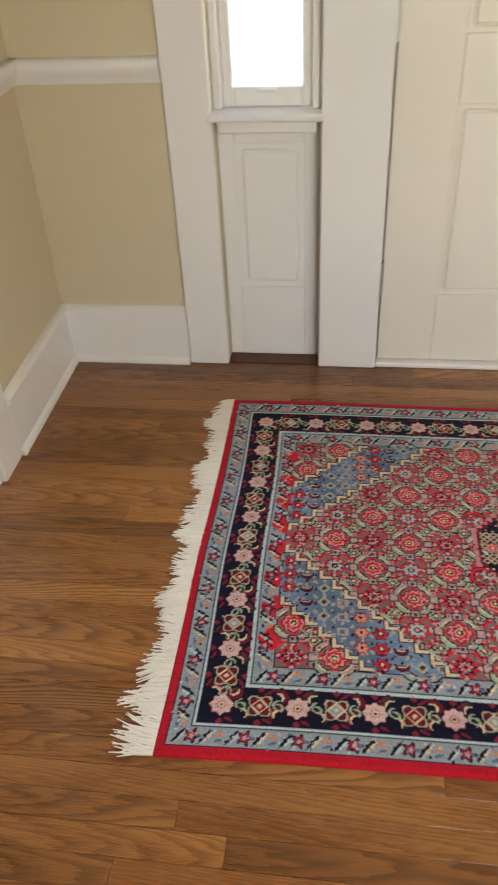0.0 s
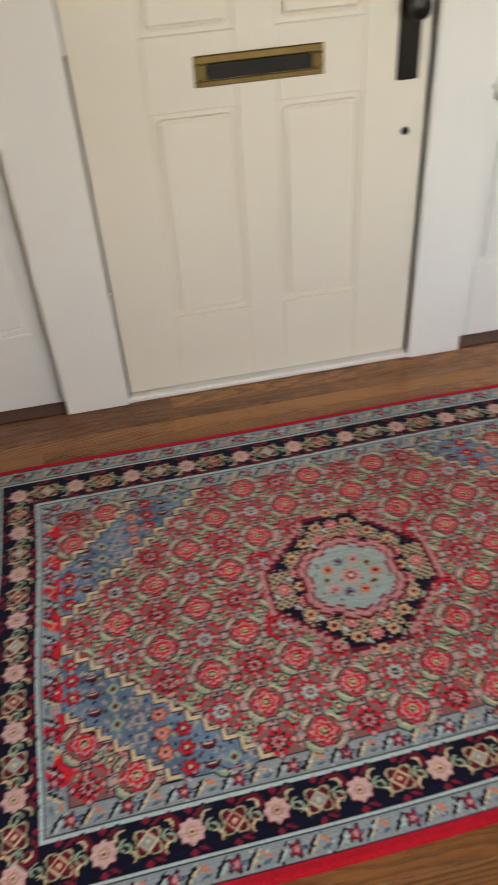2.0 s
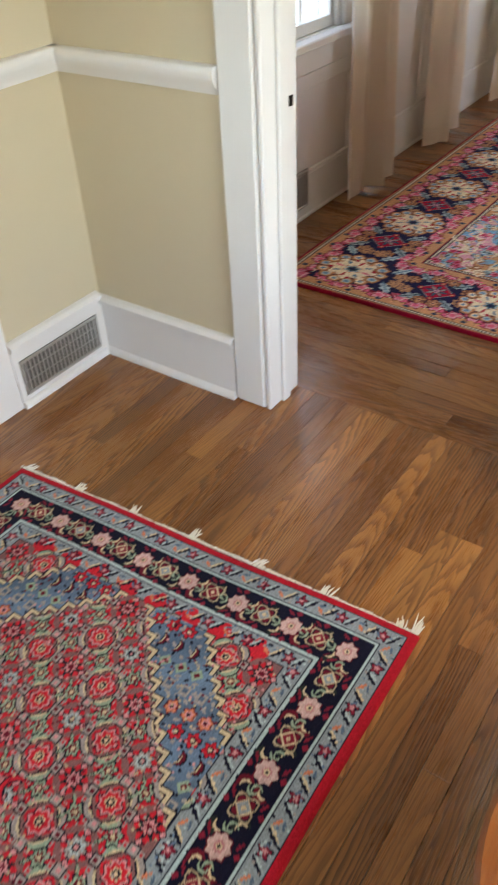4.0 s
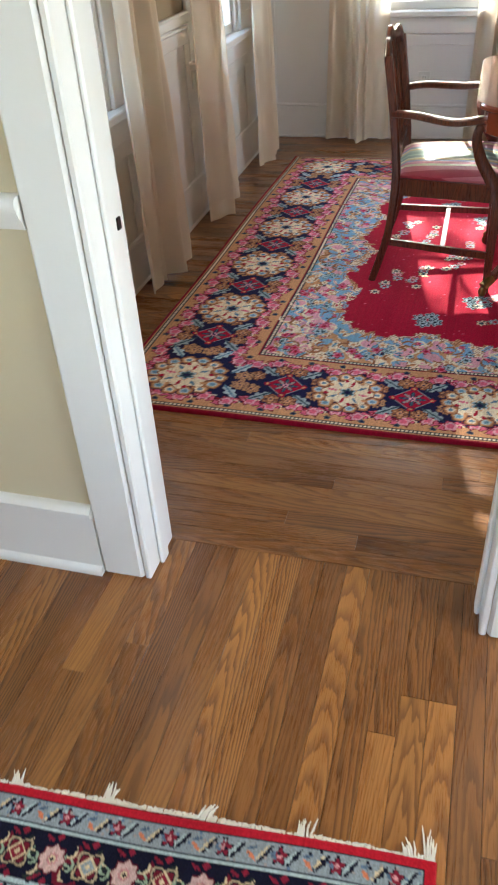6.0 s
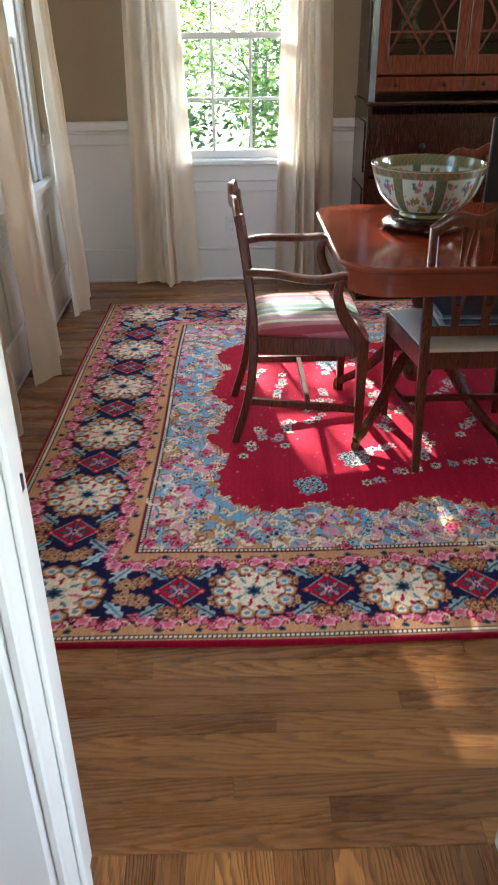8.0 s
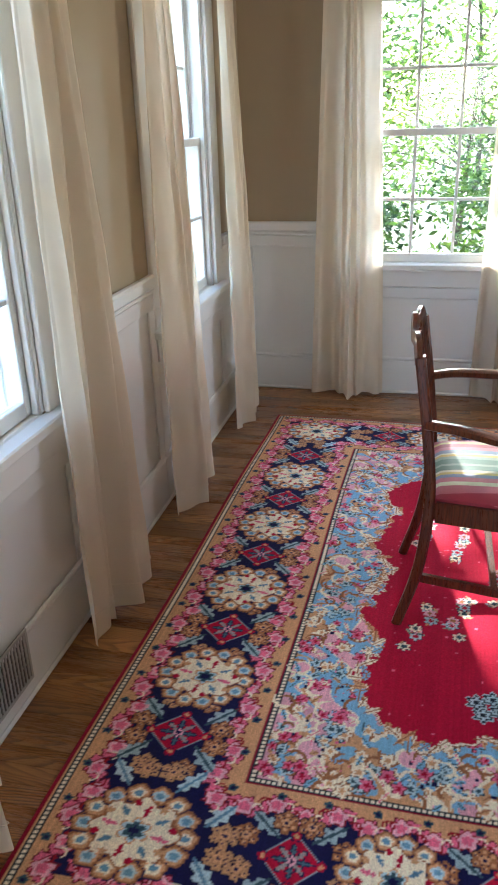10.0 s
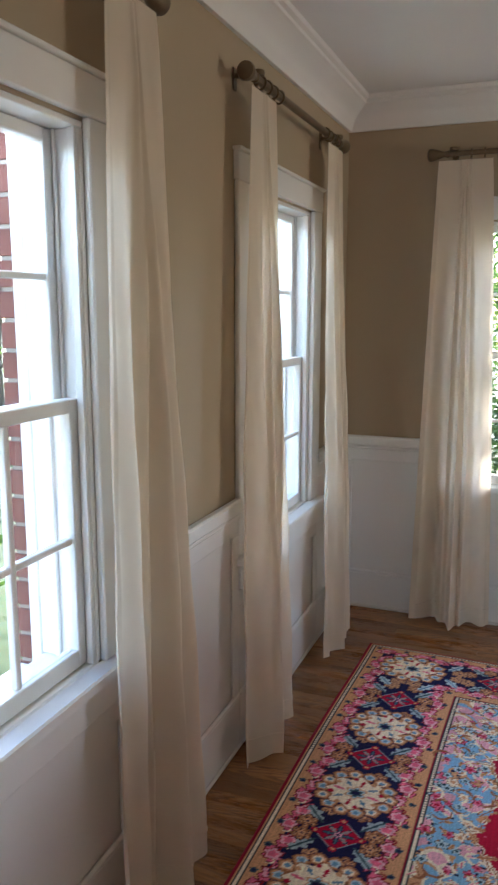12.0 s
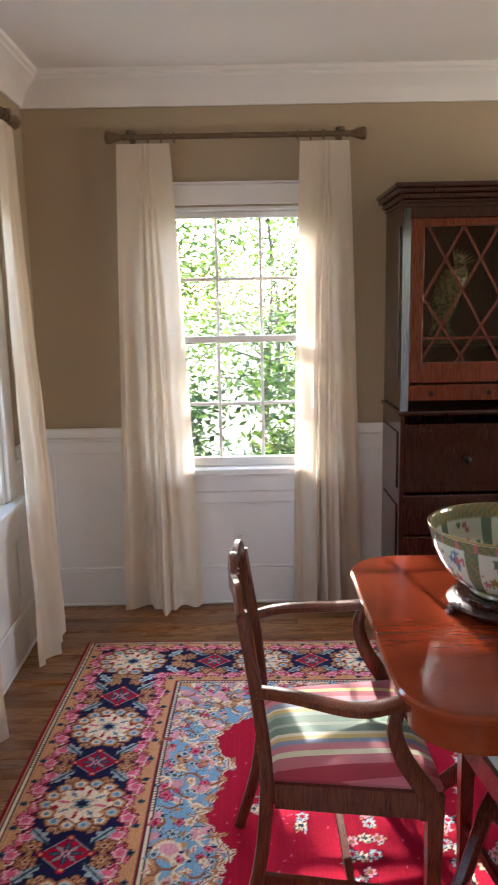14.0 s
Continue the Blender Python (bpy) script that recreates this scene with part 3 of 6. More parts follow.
for a, b in ((-W, -0.275), (-0.052, 0.052), (0.275, W)):
    part("stile", boxes((a, b, 0.0, 0.0135, 0.022, 2.04), bevel=0.0025), DOOR_PAINT, d)
for a, b in ((-0.2745, -0.0525), (0.0525, 0.2745)):
    for z0, z1 in ((0.022, 0.265), (0.84, 1.015), (1.62, 1.73), (1.92, 2.04)):
        part("rail", boxes((a, b, 0.0, 0.0135, z0, z1), bevel=0.0025), DOOR_PAINT, d)
    for z0, z1 in ((0.2655, 0.8395), (1.0155, 1.6195), (1.7305, 1.9195)):
        part("raised_panel", boxes((a + 0.012, b - 0.012, 0.0, 0.0138, z0 + 0.012, z1 - 0.012), bevel=0.0125), DOOR_PAINT, d)
s = part("mail_slot", boxes((-0.155, 0.17, -0.006, 0.0005, 0.945, 0.965), (-0.155, 0.17, -0.006, 0.0005, 0.893, 0.908), (-0.155, -0.125, -0.006, 0.0005, 0.9085, 0.9445), (0.14, 0.17, -0.006, 0.0005, 0.9085, 0.9445), bevel=0.003), BRASS, d, "aged brass mail slot frame")
part("slot_flap", boxes((-0.1245, 0.1395, -0.003, 0.0, 0.9085, 0.9445), bevel=0.001), DARK_METAL, s, "dark slot flap")
p = part("lock_plate", boxes((0.362, 0.42, -0.006, -0.0005, 0.855, 1.15), bevel=0.004), DARK_METAL, d, "dark bronze lock plate")
bm = bmesh.new()
lathe(bm, [(0.0, 0), (0.012, 0.0), (0.012, 0.03), (0.026, 0.04), (0.03, 0.052), (0.026, 0.064), (0.0, 0.07)], seg=20)
bmesh.ops.rotate(bm, matrix=Euler((radians(90), 0, 0)).to_matrix(), verts=bm.verts)
bmesh.ops.translate(bm, vec=(0.39, -0.006, 1.03), verts=bm.verts)
part("knob", bm, DARK_METAL, p, smooth=True)
bm = bmesh.new()
lathe(bm, [(0.011, 0), (0.011, 0.003), (0.008, 0.005)], seg=16)
bmesh.ops.rotate(bm, matrix=Euler((radians(90), 0, 0)).to_matrix(), verts=bm.verts)
bmesh.ops.translate(bm, vec=(0.3975, -0.0005, 0.725), verts=bm.verts)
part("lock_cylinder", bm, DARK_METAL, d, "small dark lock cylinder", True)
for z in (0.265, 1.0, 1.75):
    bm = bmesh.new()
    sweep(bm, [(-W - 0.0035, -0.006, z), (-W - 0.0035, -0.006, z + 0.11)], (0.013, 0.013), round_it=8)
    part("hinge", bm, STEEL, d, "worn steel hinge", True)

# floor slab under the boards
floor_slab = structure("floor", boxes((X_W - 1.3, X_E + 0.165, Y_S - 0.15, 2.33, -0.25, -0.014)), DARK_OAK, "medium brown oak strip floor", "floor")

# ---- windows ----


def window(name, m):
    w = thing(name, m, "white double-hung window with six over six panes", "window", "", "structure")
    hw = WIN_HALF
    for sg in (-1, 1):
        a, b = sorted((sg * (hw - 0.004), sg * (hw + 0.11)))
        part("casing", boxes((a, b, -0.02, -0.0005, 0.7255, 2.008), bevel=0.004), WHITE, w)
        a, b = sorted((sg * (hw - 0.0005), sg * (hw - 0.018)))
        part("jamb_liner", boxes((a, b, -0.001, 0.16, 0.7255, 1.985), bevel=0.002), WHITE, w)
        a, b = sorted((sg * (hw - 0.0182), sg * (hw - 0.03)))
        part("stop", boxes((a, b, 0.002, 0.022, 0.7255, 1.985), (a, b, 0.058, 0.064, 0.7255, 1.985), (a, b, 0.1, 0.115, 0.7255, 1.985), bevel=0.002), WHITE, w)
    part("head_casing", boxes((-hw - 0.115, hw + 0.115, -0.022, -0.0005, 2.0085, 2.1), (-hw - 0.125, hw + 0.125, -0.032, -0.0005, 2.1005, 2.112), bevel=0.003), WHITE, w)
    part("head_jamb", boxes((-hw + 0.001, hw - 0.001, -0.001, 0.16, 1.9855, 1.9995), bevel=0.002), WHITE, w)
    part("stool", boxes((-hw - 0.13, hw + 0.13, -0.055, 0.0, 0.6925, 0.725), (-hw + 0.001, hw - 0.001, 0.0005, 0.16, 0.6925, 0.7245), bevel=0.005), WHITE, w)
    part("apron", boxes((-hw - 0.1, hw + 0.1, -0.024, -0.0005, 0.6, 0.692), bevel=0.005), WHITE, w)
    for nm, y, z0, z1, zm in (("lower_sash", 0.024, 0.726, 1.385, 1.045), ("upper_sash", 0.066, 1.35, 1.984, 1.662)):
        g0, g1 = (z0 + 0.045, z1 - 0.033) if nm[0] == "l" else (z0 + 0.033, z1 - 0.03)
        s = part(nm, boxes((-hw + 0.019, -hw + 0.054, y, y + 0.033, z0, z1), (hw - 0.054, hw - 0.019, y, y + 0.033, z0, z1), (-hw + 0.0542, hw - 0.0542, y, y + 0.033, z0, g0), (-hw + 0.0542, hw - 0.0542, y, y + 0.033, g1, z1), bevel=0.003), WHITE, w)
        gx = hw - 0.0545
        for v in (-gx / 3, gx / 3):
            part("muntin", boxes((v - 0.008, v + 0.008, y + 0.006, y + 0.027, g0, g1), bevel=0.003), WHITE, s)
        for i in range(3):
            a = -gx + i * 2 * gx / 3 + (0.0082 if i else 0)
            b = -gx + (i + 1) * 2 * gx / 3 - (0.0082 if i < 2 else 0)
            part("muntin", boxes((a, b, y + 0.006, y + 0.027, zm - 0.008, zm + 0.008), bevel=0.003), WHITE, s)
            for c0, c1 in ((g0, zm - 0.0085), (zm + 0.0085, g1)):
                g = part("pane", boxes((a, b, y + 0.0145, y + 0.0175, c0, c1)), GLASS, s)
                g.visible_shadow = False
    part("sash_lock", boxes((-0.03, 0.03, 0.03, 0.06, 1.386, 1.4), bevel=0.004), WHITE, w)
    for sg in (-1, 1):
        a, b = sorted((sg * (hw + 0.03), sg * (hw - 0.014)))
        part("outer_casing", boxes((a, b, 0.166, 0.2, 0.66, 2.04), bevel=0.004), WHITE, w)
    part("outer_sill", boxes((-hw - 0.03, hw + 0.03, 0.1605, 0.27, 0.62, 0.659), bevel=0.004), WHITE, w)
    return w


window("window_1", pose(N1, Y_N, 0))
window("window_2", pose(N2, Y_N, 0))
window("window_3", pose(X_E, E1, 0, 0, 0, -90))

# wainscot: white boards under the rail, with stiles and rails
RAIL0, RAIL1 = 0.87, 0.94


def wainscot(name, axis, spans, at, sign=-1):
    """spans: (a, b, top) along the wall at the face 'at'."""
    w = thing(name, pose(0, 0, 0), "white panelled wainscot with stiles and chair rail", "wainscot", "", "structure")

    def bx(a, b, d0, d1, z0, z1, bev=0.003):
        lo, hi = sorted((at + sign * d0, at + sign * d1))
        return boxes((a, b, lo, hi, z0, z1) if axis == "x" else (lo, hi, a, b, z0, z1), bevel=bev)
    for a, b, top, rail in spans:
        part("field", bx(a, b, 0.0005, 0.006, 0.0, top, 0), WHITE, w)
        part("baseboard", bx(a, b, 0.0065, 0.018, 0.0, 0.19), WHITE, w)
        part("base_cap", bx(a, b, 0.0065, 0.022, 0.1905, 0.21, 0.006), WHITE, w)
        part("shoe", bx(a, b, 0.0185, 0.03, 0.0, 0.018, 0.006), WHITE, w)
        part("top_rail", bx(a, b, 0.0065, 0.016, top - 0.06, top - 0.0005), WHITE, w)
        for c0, c1 in ((a, a + 0.055), (b - 0.055, b)):
            part("stile", bx(c0, c1, 0.0065, 0.016, 0.2105, top - 0.0605), WHITE, w)
        if rail:
            part("chair_rail", bx(a, b, 0.0005, 0.034, RAIL0 + 0.02, RAIL1, 0.008), WHITE, w)
            part("rail_bed", bx(a, b, 0.0065, 0.024, RAIL0, RAIL0 + 0.0195, 0.006), WHITE, w)
    return w


def spans_for(lo, hi, centres):
    out, at = [], lo
    for c in centres:
        out.append((at, c - 0.492, 0.87, True))
        out.append((c - 0.4915, c + 0.4915, 0.5995, False))
        at = c + 0.492
    out.append((at, hi, 0.87, True))
    return out


wainscot("wainscot_north", "x", spans_for(X_Q + 0.02, X_E - 0.035, (N1, N2)), Y_N)
wainscot("wainscot_east", "y", spans_for(-2.5, Y_N - 0.002, (E1,)), X_E)

# ---- rugs ----


class Weave:
    """A knotted design, drawn knot by knot on a grid."""

    def __init__(self, w, h, step):
        self.nx, self.ny = int(round(w / step)) + 1, int(round(h / step)) + 1
        self.w, self.h = w, h
        self.x, self.y = np.linspace(0, w, self.nx), np.linspace(0, h, self.ny)
        self.c = np.zeros((self.ny, self.nx, 3))

    def cut(self, cx, cy, r):
        i0, i1 = np.searchsorted(self.x, (cx - r, cx + r))
        j0, j1 = np.searchsorted(self.y, (cy - r, cy + r))
        dx, dy = np.meshgrid(self.x[i0:i1] - cx, self.y[j0:j1] - cy)
        return self.c[j0:j1, i0:i1], dx, dy

    def rect(self, x0, x1, y0, y1, col):
        i0, i1 = np.searchsorted(self.x, (x0, x1))
        j0, j1 = np.searchsorted(self.y, (y0, y1))
        self.c[j0:j1, i0:i1] = col

    def frame_band(self, a, b, col):
        self.rect(a, self.w - a, a, b, col)
        self.rect(a, self.w - a, self.h - b, self.h - a, col)
        self.rect(a, b, a, self.h - a, col)
        self.rect(self.w - b, self.w - a, a, self.h - a, col)

    def rosette(self, cx, cy, r, bands, petals=8, depth=0.14, turn=0.0):
        v, dx, dy = self.cut(cx, cy, r * 1.3)
        rad, ang = np.hypot(dx, dy), np.arctan2(dy, dx) + turn
        f = rad / (r * (1 + depth * np.cos(petals * ang)))
        for lim, col in bands:
            v[f < lim] = col

    def diamond(self, cx, cy, rx, ry, col):
        v, dx, dy = self.cut(cx, cy, max(rx, ry))
        v[np.abs(dx) / rx + np.abs(dy) / ry < 1] = col

    def square(self, cx, cy, r, col):
        v, dx, dy = self.cut(cx, cy, r * 1.05)
        v[np.maximum(np.abs(dx), np.abs(dy)) < r] = col

    def leaf(self, cx, cy, length, width, ang, col, rib=None):
        v, dx, dy = self.cut(cx, cy, length)
        c, s = math.cos(ang), math.sin(ang)
        a, b = (dx * c + dy * s) / length * 2, (-dx * s + dy * c) / width * 2
        m = np.abs(b) < np.clip(1 - np.abs(a) ** 1.6, 0, 1) * (0.75 + 0.25 * np.cos(a * 11)) * (np.abs(a) < 1)
        v[m] = col
        if rib is not None:
            v[m & (np.abs(b) < 0.16)] = rib

    def arc(self, cx, cy, r, width, a0, sweep_by, col):
        v, dx, dy = self.cut(cx, cy, r + width)
        ang = (np.arctan2(dy, dx) - a0) % (2 * math.pi)
        taper = np.clip(1.2 * np.sin(np.clip(ang / sweep_by, 0, 1) * math.pi), 0.25, 1)
        v[(np.abs(np.hypot(dx, dy) - r) < width / 2 * taper) & (ang < sweep_by)] = col

    def build(self, name, place, pile, parent, rnd):
        """place: from design coordinates to the floor."""
        gx, gy = np.meshgrid(self.x, self.y)
        px, py = place(gx, gy)
        edge = np.minimum(np.minimum(gx, self.w - gx), np.minimum(gy, self.h - gy))
        pz = pile * np.clip(edge / 0.006, 0, 1) ** 0.5 + rnd.uniform(-0.0004, 0.0004, gx.shape) * (edge > 0.004)
        pz = pz + 0.0012 * np.sin(px * 5.3 + py * 2.1) * np.sin(py * 4.7) * (edge > 0.02)
        nx, ny = self.nx, self.ny
        co = np.stack([px, py, np.maximum(pz, 0.0004)], -1).reshape(-1)
        j, i = np.meshgrid(np.arange(ny - 1), np.arange(nx - 1), indexing="ij")
        a = (j * nx + i).reshape(-1)
        quads = np.stack([a, a + 1, a + nx + 1, a + nx], -1)
        me = bpy.data.meshes.new(name)
        me.vertices.add(nx * ny)
        me.vertices.foreach_set("co", co.astype(np.float32))
        me.loops.add(quads.size)
        me.loops.foreach_set("vertex_index", quads.reshape(-1).astype(np.int32))
        me.polygons.add(len(quads))
        me.polygons.foreach_set("loop_start", (np.arange(len(quads)) * 4).astype(np.int32))
        me.update(calc_edges=True)
        if me.polygons[0].normal.z < 0:
            me.flip_normals()
        att = me.attributes.new("yarn", "FLOAT_COLOR", "POINT")
        shade = 1 + rnd.uniform(-0.16, 0.16, (ny, 1, 1)) * 0.6 + rnd.uniform(-0.12, 0.12, (ny, nx, 1))
        dyed = 0.17 * (self.c / 0.17) ** 1.1
        rgba = np.concatenate([np.clip(dyed * shade, 0, 1), np.ones((ny, nx, 1))], -1)
        att.data.foreach_set("color", rgba.astype(np.float32).reshape(-1))
        me.materials.append(RUG_MAT)
        ob = new(name, me)
        ob.parent = parent
        return ob


rnd = np.random.default_rng(5)

# entry rug: red binding, navy border of rosettes, red field with corner pieces and a medallion
RED, DEEP = np.array(lin("#c02a38")), np.array(lin("#961c2a"))
SLATE, SLATE2 = np.array(lin("#8b9498")), np.array(lin("#667a90"))
NAVY, CREAM = np.array(lin("#17172a")), np.array(lin("#c6b595"))
PINK, GREENL, GREY = np.array(lin("#c48a8c")), np.array(lin("#8fa28c")), np.array(lin("#9a928e"))
DARKR, ORANGE, DKGREEN = np.array(lin("#6a1c2c")), np.array(lin("#c87c5c")), np.array(lin("#2c3430"))
LBLUE, DUSTY = np.array(lin("#a9b8b8")), np.array(lin("#83605e"))

rw = Weave(1.80, 1.235, 0.0028)
RWD, RHT = rw.w, rw.h
rw.rect(0, RWD, 0, RHT, np.array(lin("#ad1f2f")))
for a0, a1, col in ((0.020, 0.024, NAVY), (0.024, 0.066, SLATE), (0.066, 0.069, NAVY), (0.069, 0.075, LBLUE), (0.075, 0.165, NAVY), (0.165, 0.171, LBLUE), (0.171, 0.174, NAVY), (0.174, 0.216, SLATE), (0.216, 0.219, NAVY)):
    rw.frame_band(a0, a1, col)
F0 = 0.219
gx, gy = np.meshgrid(rw.x, rw.y)
inside = (gx > F0) & (gx < RWD - F0) & (gy > F0) & (gy < RHT - F0)
rw.c[inside] = DUSTY
mx, my = RWD / 2, RHT / 2
S = 0.046


def crescent(x, y, ang, col, r=0.034, span=1.5, width=0.015):
    """A curved leaf with a dark outline and a pale inner edge, bowed round (x, y)."""
    a0 = ang - span / 2
    rw.arc(x, y, r, width + 0.007, a0 - 0.08, span + 0.16, NAVY)
    rw.arc(x, y, r, width, a0, span, col)
    rw.arc(x, y, r - width * 0.32, width * 0.34, a0, span, CREAM)


def field_flower(x, y, kind):
    if kind == 0:
        rw.rosette(x, y, 0.026, [(1.0, NAVY), (0.9, PINK), (0.72, RED), (0.4, CREAM), (0.3, NAVY), (0.14, CREAM)], 8, 0.12)
    elif kind == 1:
        rw.rosette(x, y, 0.022, [(1.0, NAVY), (0.86, GREY), (0.6, LBLUE), (0.4, NAVY), (0.18, PINK)], 8, 0.2)
    elif kind == 2:
        rw.rosette(x, y, 0.018, [(1.0, NAVY), (0.8, GREENL), (0.5, DARKR), (0.25, CREAM)], 6, 0.22)
    else:
        rw.rosette(x, y, 0.020, [(1.0, DKGREEN), (0.8, NAVY), (0.62, PINK), (0.35, DARKR)], 8, 0.25)


# all-over pattern: large red blossoms, curved leaves round them, small blossoms and squares between
for i in range(-20, 21):
    for j in range(-14, 15):
        x, y = mx + i * S, my + j * S
        if not (F0 - 0.01 < x < RWD - F0 + 0.01 and F0 - 0.01 < y < RHT - F0 + 0.01):
            continue
        if (i + j) % 2 == 0:
            rw.rosette(x, y, 0.029, [(1.0, RED)], 4, 0.16)
for i in range(-20, 21):
    for j in range(-14, 15):
        x, y = mx + i * S, my + j * S
        if not (F0 + 0.012 < x < RWD - F0 - 0.012 and F0 + 0.012 < y < RHT - F0 - 0.012):
            continue
        big = i % 2 == 0 and j % 2 == 0
        if big and (i // 2 + j // 2) % 2 == 0:
            for a in (0.25, 0.75, 1.25, 1.75):
                crescent(x, y, a * math.pi, GREENL if a in (0.25, 1.25) else GREY, 0.043, 1.1, 0.013)
            field_flower(x, y, 0)
        elif big:
            field_flower(x, y, 1 if j % 4 else 3)
            for ax, ay in ((1, 0), (-1, 0), (0, 1), (0, -1)):
                rw.diamond(x + ax * 0.030, y + ay * 0.030, 0.0095, 0.0095, NAVY)
                rw.diamond(x + ax * 0.030, y + ay * 0.030, 0.0065, 0.0065, PINK)
        elif i % 2 and j % 2:
            field_flower(x, y, 2)
            for s1 in (-1, 1):
                rw.leaf(x + s1 * 0.018, y + 0.018, 0.026, 0.012, s1 * 0.8, DKGREEN)
                rw.leaf(x + s1 * 0.018, y + 0.018, 0.020, 0.007, s1 * 0.8, GREENL)
        else:
            rw.square(x, y, 0.0115, NAVY)
            rw.square(x, y, 0.0090, GREY if (i + 3 * j) % 4 else GREENL)
            rw.square(x, y, 0.0042, PINK if i % 2 else DARKR)
            for s1 in (-1, 1):
                ox, oy = (0.019 * s1, 0) if i % 2 == 0 else (0, 0.019 * s1)
                rw.square(x + ox, y + oy, 0.0055, GREY)
                rw.square(x + ox, y + oy, 0.0030, RED)
# stepped corner pieces with ogee edges
STEP = 0.042
for sx in (0, 1):
    for sy in (0, 1):
        ux = (gx - F0) if not sx else (RWD - F0 - gx)
        uy = (gy - F0) if not sy else (RHT - F0 - gy)
        cell = 0.03
        d = (np.floor(ux / cell) + np.floor(uy * 1.05 / cell)) * cell / STEP + 0.5
        band = inside & (d >= 4.6) & (d < 9.0)
        rw.c[band] = SLATE2 * (0.95 + 0.2 * np.sin(gx * 31 + gy * 17))[band][:, None]
        speck = np.sin(gx * 150) * np.sin(gy * 140 + 2 * np.sin(gx * 60))
        rw.c[band & (speck > 0.72)] = GREY
        rw.c[band & (speck < -0.85)] = NAVY
        for a in range(12):
            for b in range(12):
                x, y = F0 + (a + 0.5) * STEP, F0 + (b + 0.5) * STEP
                x, y = (RWD - x if sx else x), (RHT - y if sy else y)
                i, j = min(np.searchsorted(rw.x, x), rw.nx - 1), min(np.searchsorted(rw.y, y), rw.ny - 1)
                if 5.0 <= d[j, i] < 8.9:
                    t = (a * 3 + b * 5) % 5
                    if t == 0:
                        rw.rosette(x, y, 0.017, [(1.0, NAVY), (0.85, RED), (0.45, NAVY), (0.25, CREAM)], 6, 0.2)
                    elif t == 1:
                        rw.diamond(x, y, 0.016, 0.016, GREENL)
                        rw.diamond(x, y, 0.008, 0.008, DARKR)
                    elif t == 2:
                        rw.rosette(x, y, 0.016, [(1.0, DARKR), (0.82, ORANGE), (0.5, PINK), (0.25, NAVY)], 6)
                    elif t == 3:
                        crescent(x, y + 0.01, -math.pi / 2, DARKR, 0.016, 2.4, 0.009)
                    else:
                        rw.square(x, y, 0.012, GREY)
                        rw.square(x, y, 0.006, SLATE2 * 0.7)
        for lim in (4.6, 9.0):
            m0 = d < lim
            m1, m2, m3 = m0.copy(), m0.copy(), m0.copy()
            for grow, k in ((m1, 1), (m2, 4), (m3, 5)):
                for ax in (0, 1):
                    for sh in (-k, k):
                        grow |= np.roll(m0, sh, ax)
            rw.c[inside & m3 & ~m0] = NAVY
            rw.c[inside & m2 & ~m1] = CREAM
# medallion: navy lozenge with latticed cells, pale centre
ux, uy = np.abs(gx - mx), np.abs(gy - my)
ST = 0.014
d = np.floor(ux / ST) * ST / 0.225 + np.floor(uy / ST) * ST / 0.245
d = np.maximum(d, np.maximum(ux / 0.19, uy / 0.2))
med = (d < 1.0) & inside
rw.c[(d < 1.1) & inside] = PINK * 0.8
rw.c[(d < 1.05) & inside] = DARKR
rw.c[med] = NAVY
cells = med & ((np.floor(ux / 0.07) + np.floor(uy / 0.055)) % 2 == 0)
rw.c[cells & (((np.floor((gx + gy) / 0.0056) % 3) == 0) | ((np.floor((gx - gy) / 0.0056) % 3) == 0))] = CREAM * 0.75
for i in range(-5, 6):
    for j in range(-5, 6):
        x, y = mx + i * 0.041, my + j * 0.043
        if abs(i * 0.041) / 0.225 + abs(j * 0.043) / 0.245 < 0.9:
            if (i + j) % 2:
                rw.rosette(x, y, 0.016, [(1.0, NAVY), (0.85, CREAM), (0.6, ORANGE), (0.35, NAVY)], 6, 0.2)
                rw.leaf(x + 0.018, y - 0.014, 0.022, 0.010, 0.9, GREENL)
            else:
                rw.rosette(x, y, 0.018, [(1.0, DARKR), (0.82, PINK), (0.5, RED), (0.25, CREAM)], 8, 0.2)
                rw.leaf(x - 0.02, y - 0.016, 0.024, 0.011, 2.2, LBLUE)
for s in (-1, 1):
    for q in (-1, 1):
        rw.arc(mx + s * 0.2, my + q * 0.1, 0.026, 0.016, 0.6 * s * q, 4.2, NAVY)
        rw.arc(mx + s * 0.2, my + q * 0.1, 0.026, 0.009, 0.6 * s * q, 4.2, RED)
hexa = np.maximum(ux / 0.098, (ux * 0.6 / 0.098 + uy / 0.088) * 0.78) + 0.05 * np.sign(np.sin(np.arctan2(uy, ux) * 14))
rw.c[hexa < 1.24] = DARKR
rw.c[hexa < 1.16] = PINK * 0.8
rw.c[hexa < 1.02] = DARKR * 1.3
rw.c[hexa < 0.96] = LBLUE * 0.72
rw.rosette(mx, my, 0.03, [(1.0, GREENL), (0.75, PINK), (0.4, DARKR), (0.2, CREAM)], 8)
for a in range(10):
    px, py = mx + 0.06 * math.cos(a * math.pi / 5), my + 0.05 * math.sin(a * math.pi / 5)
    rw.rosette(px, py, 0.015, [(1.0, GREY), (0.85, (ORANGE, GREENL, PINK, SLATE2)[a % 4]), (0.4, DARKR)], 5)
    rw.leaf(mx + 0.085 * math.cos(a * math.pi / 5 + 0.3), my + 0.06 * math.sin(a * math.pi / 5 + 0.3), 0.02, 0.008, a, GREENL * 0.8)


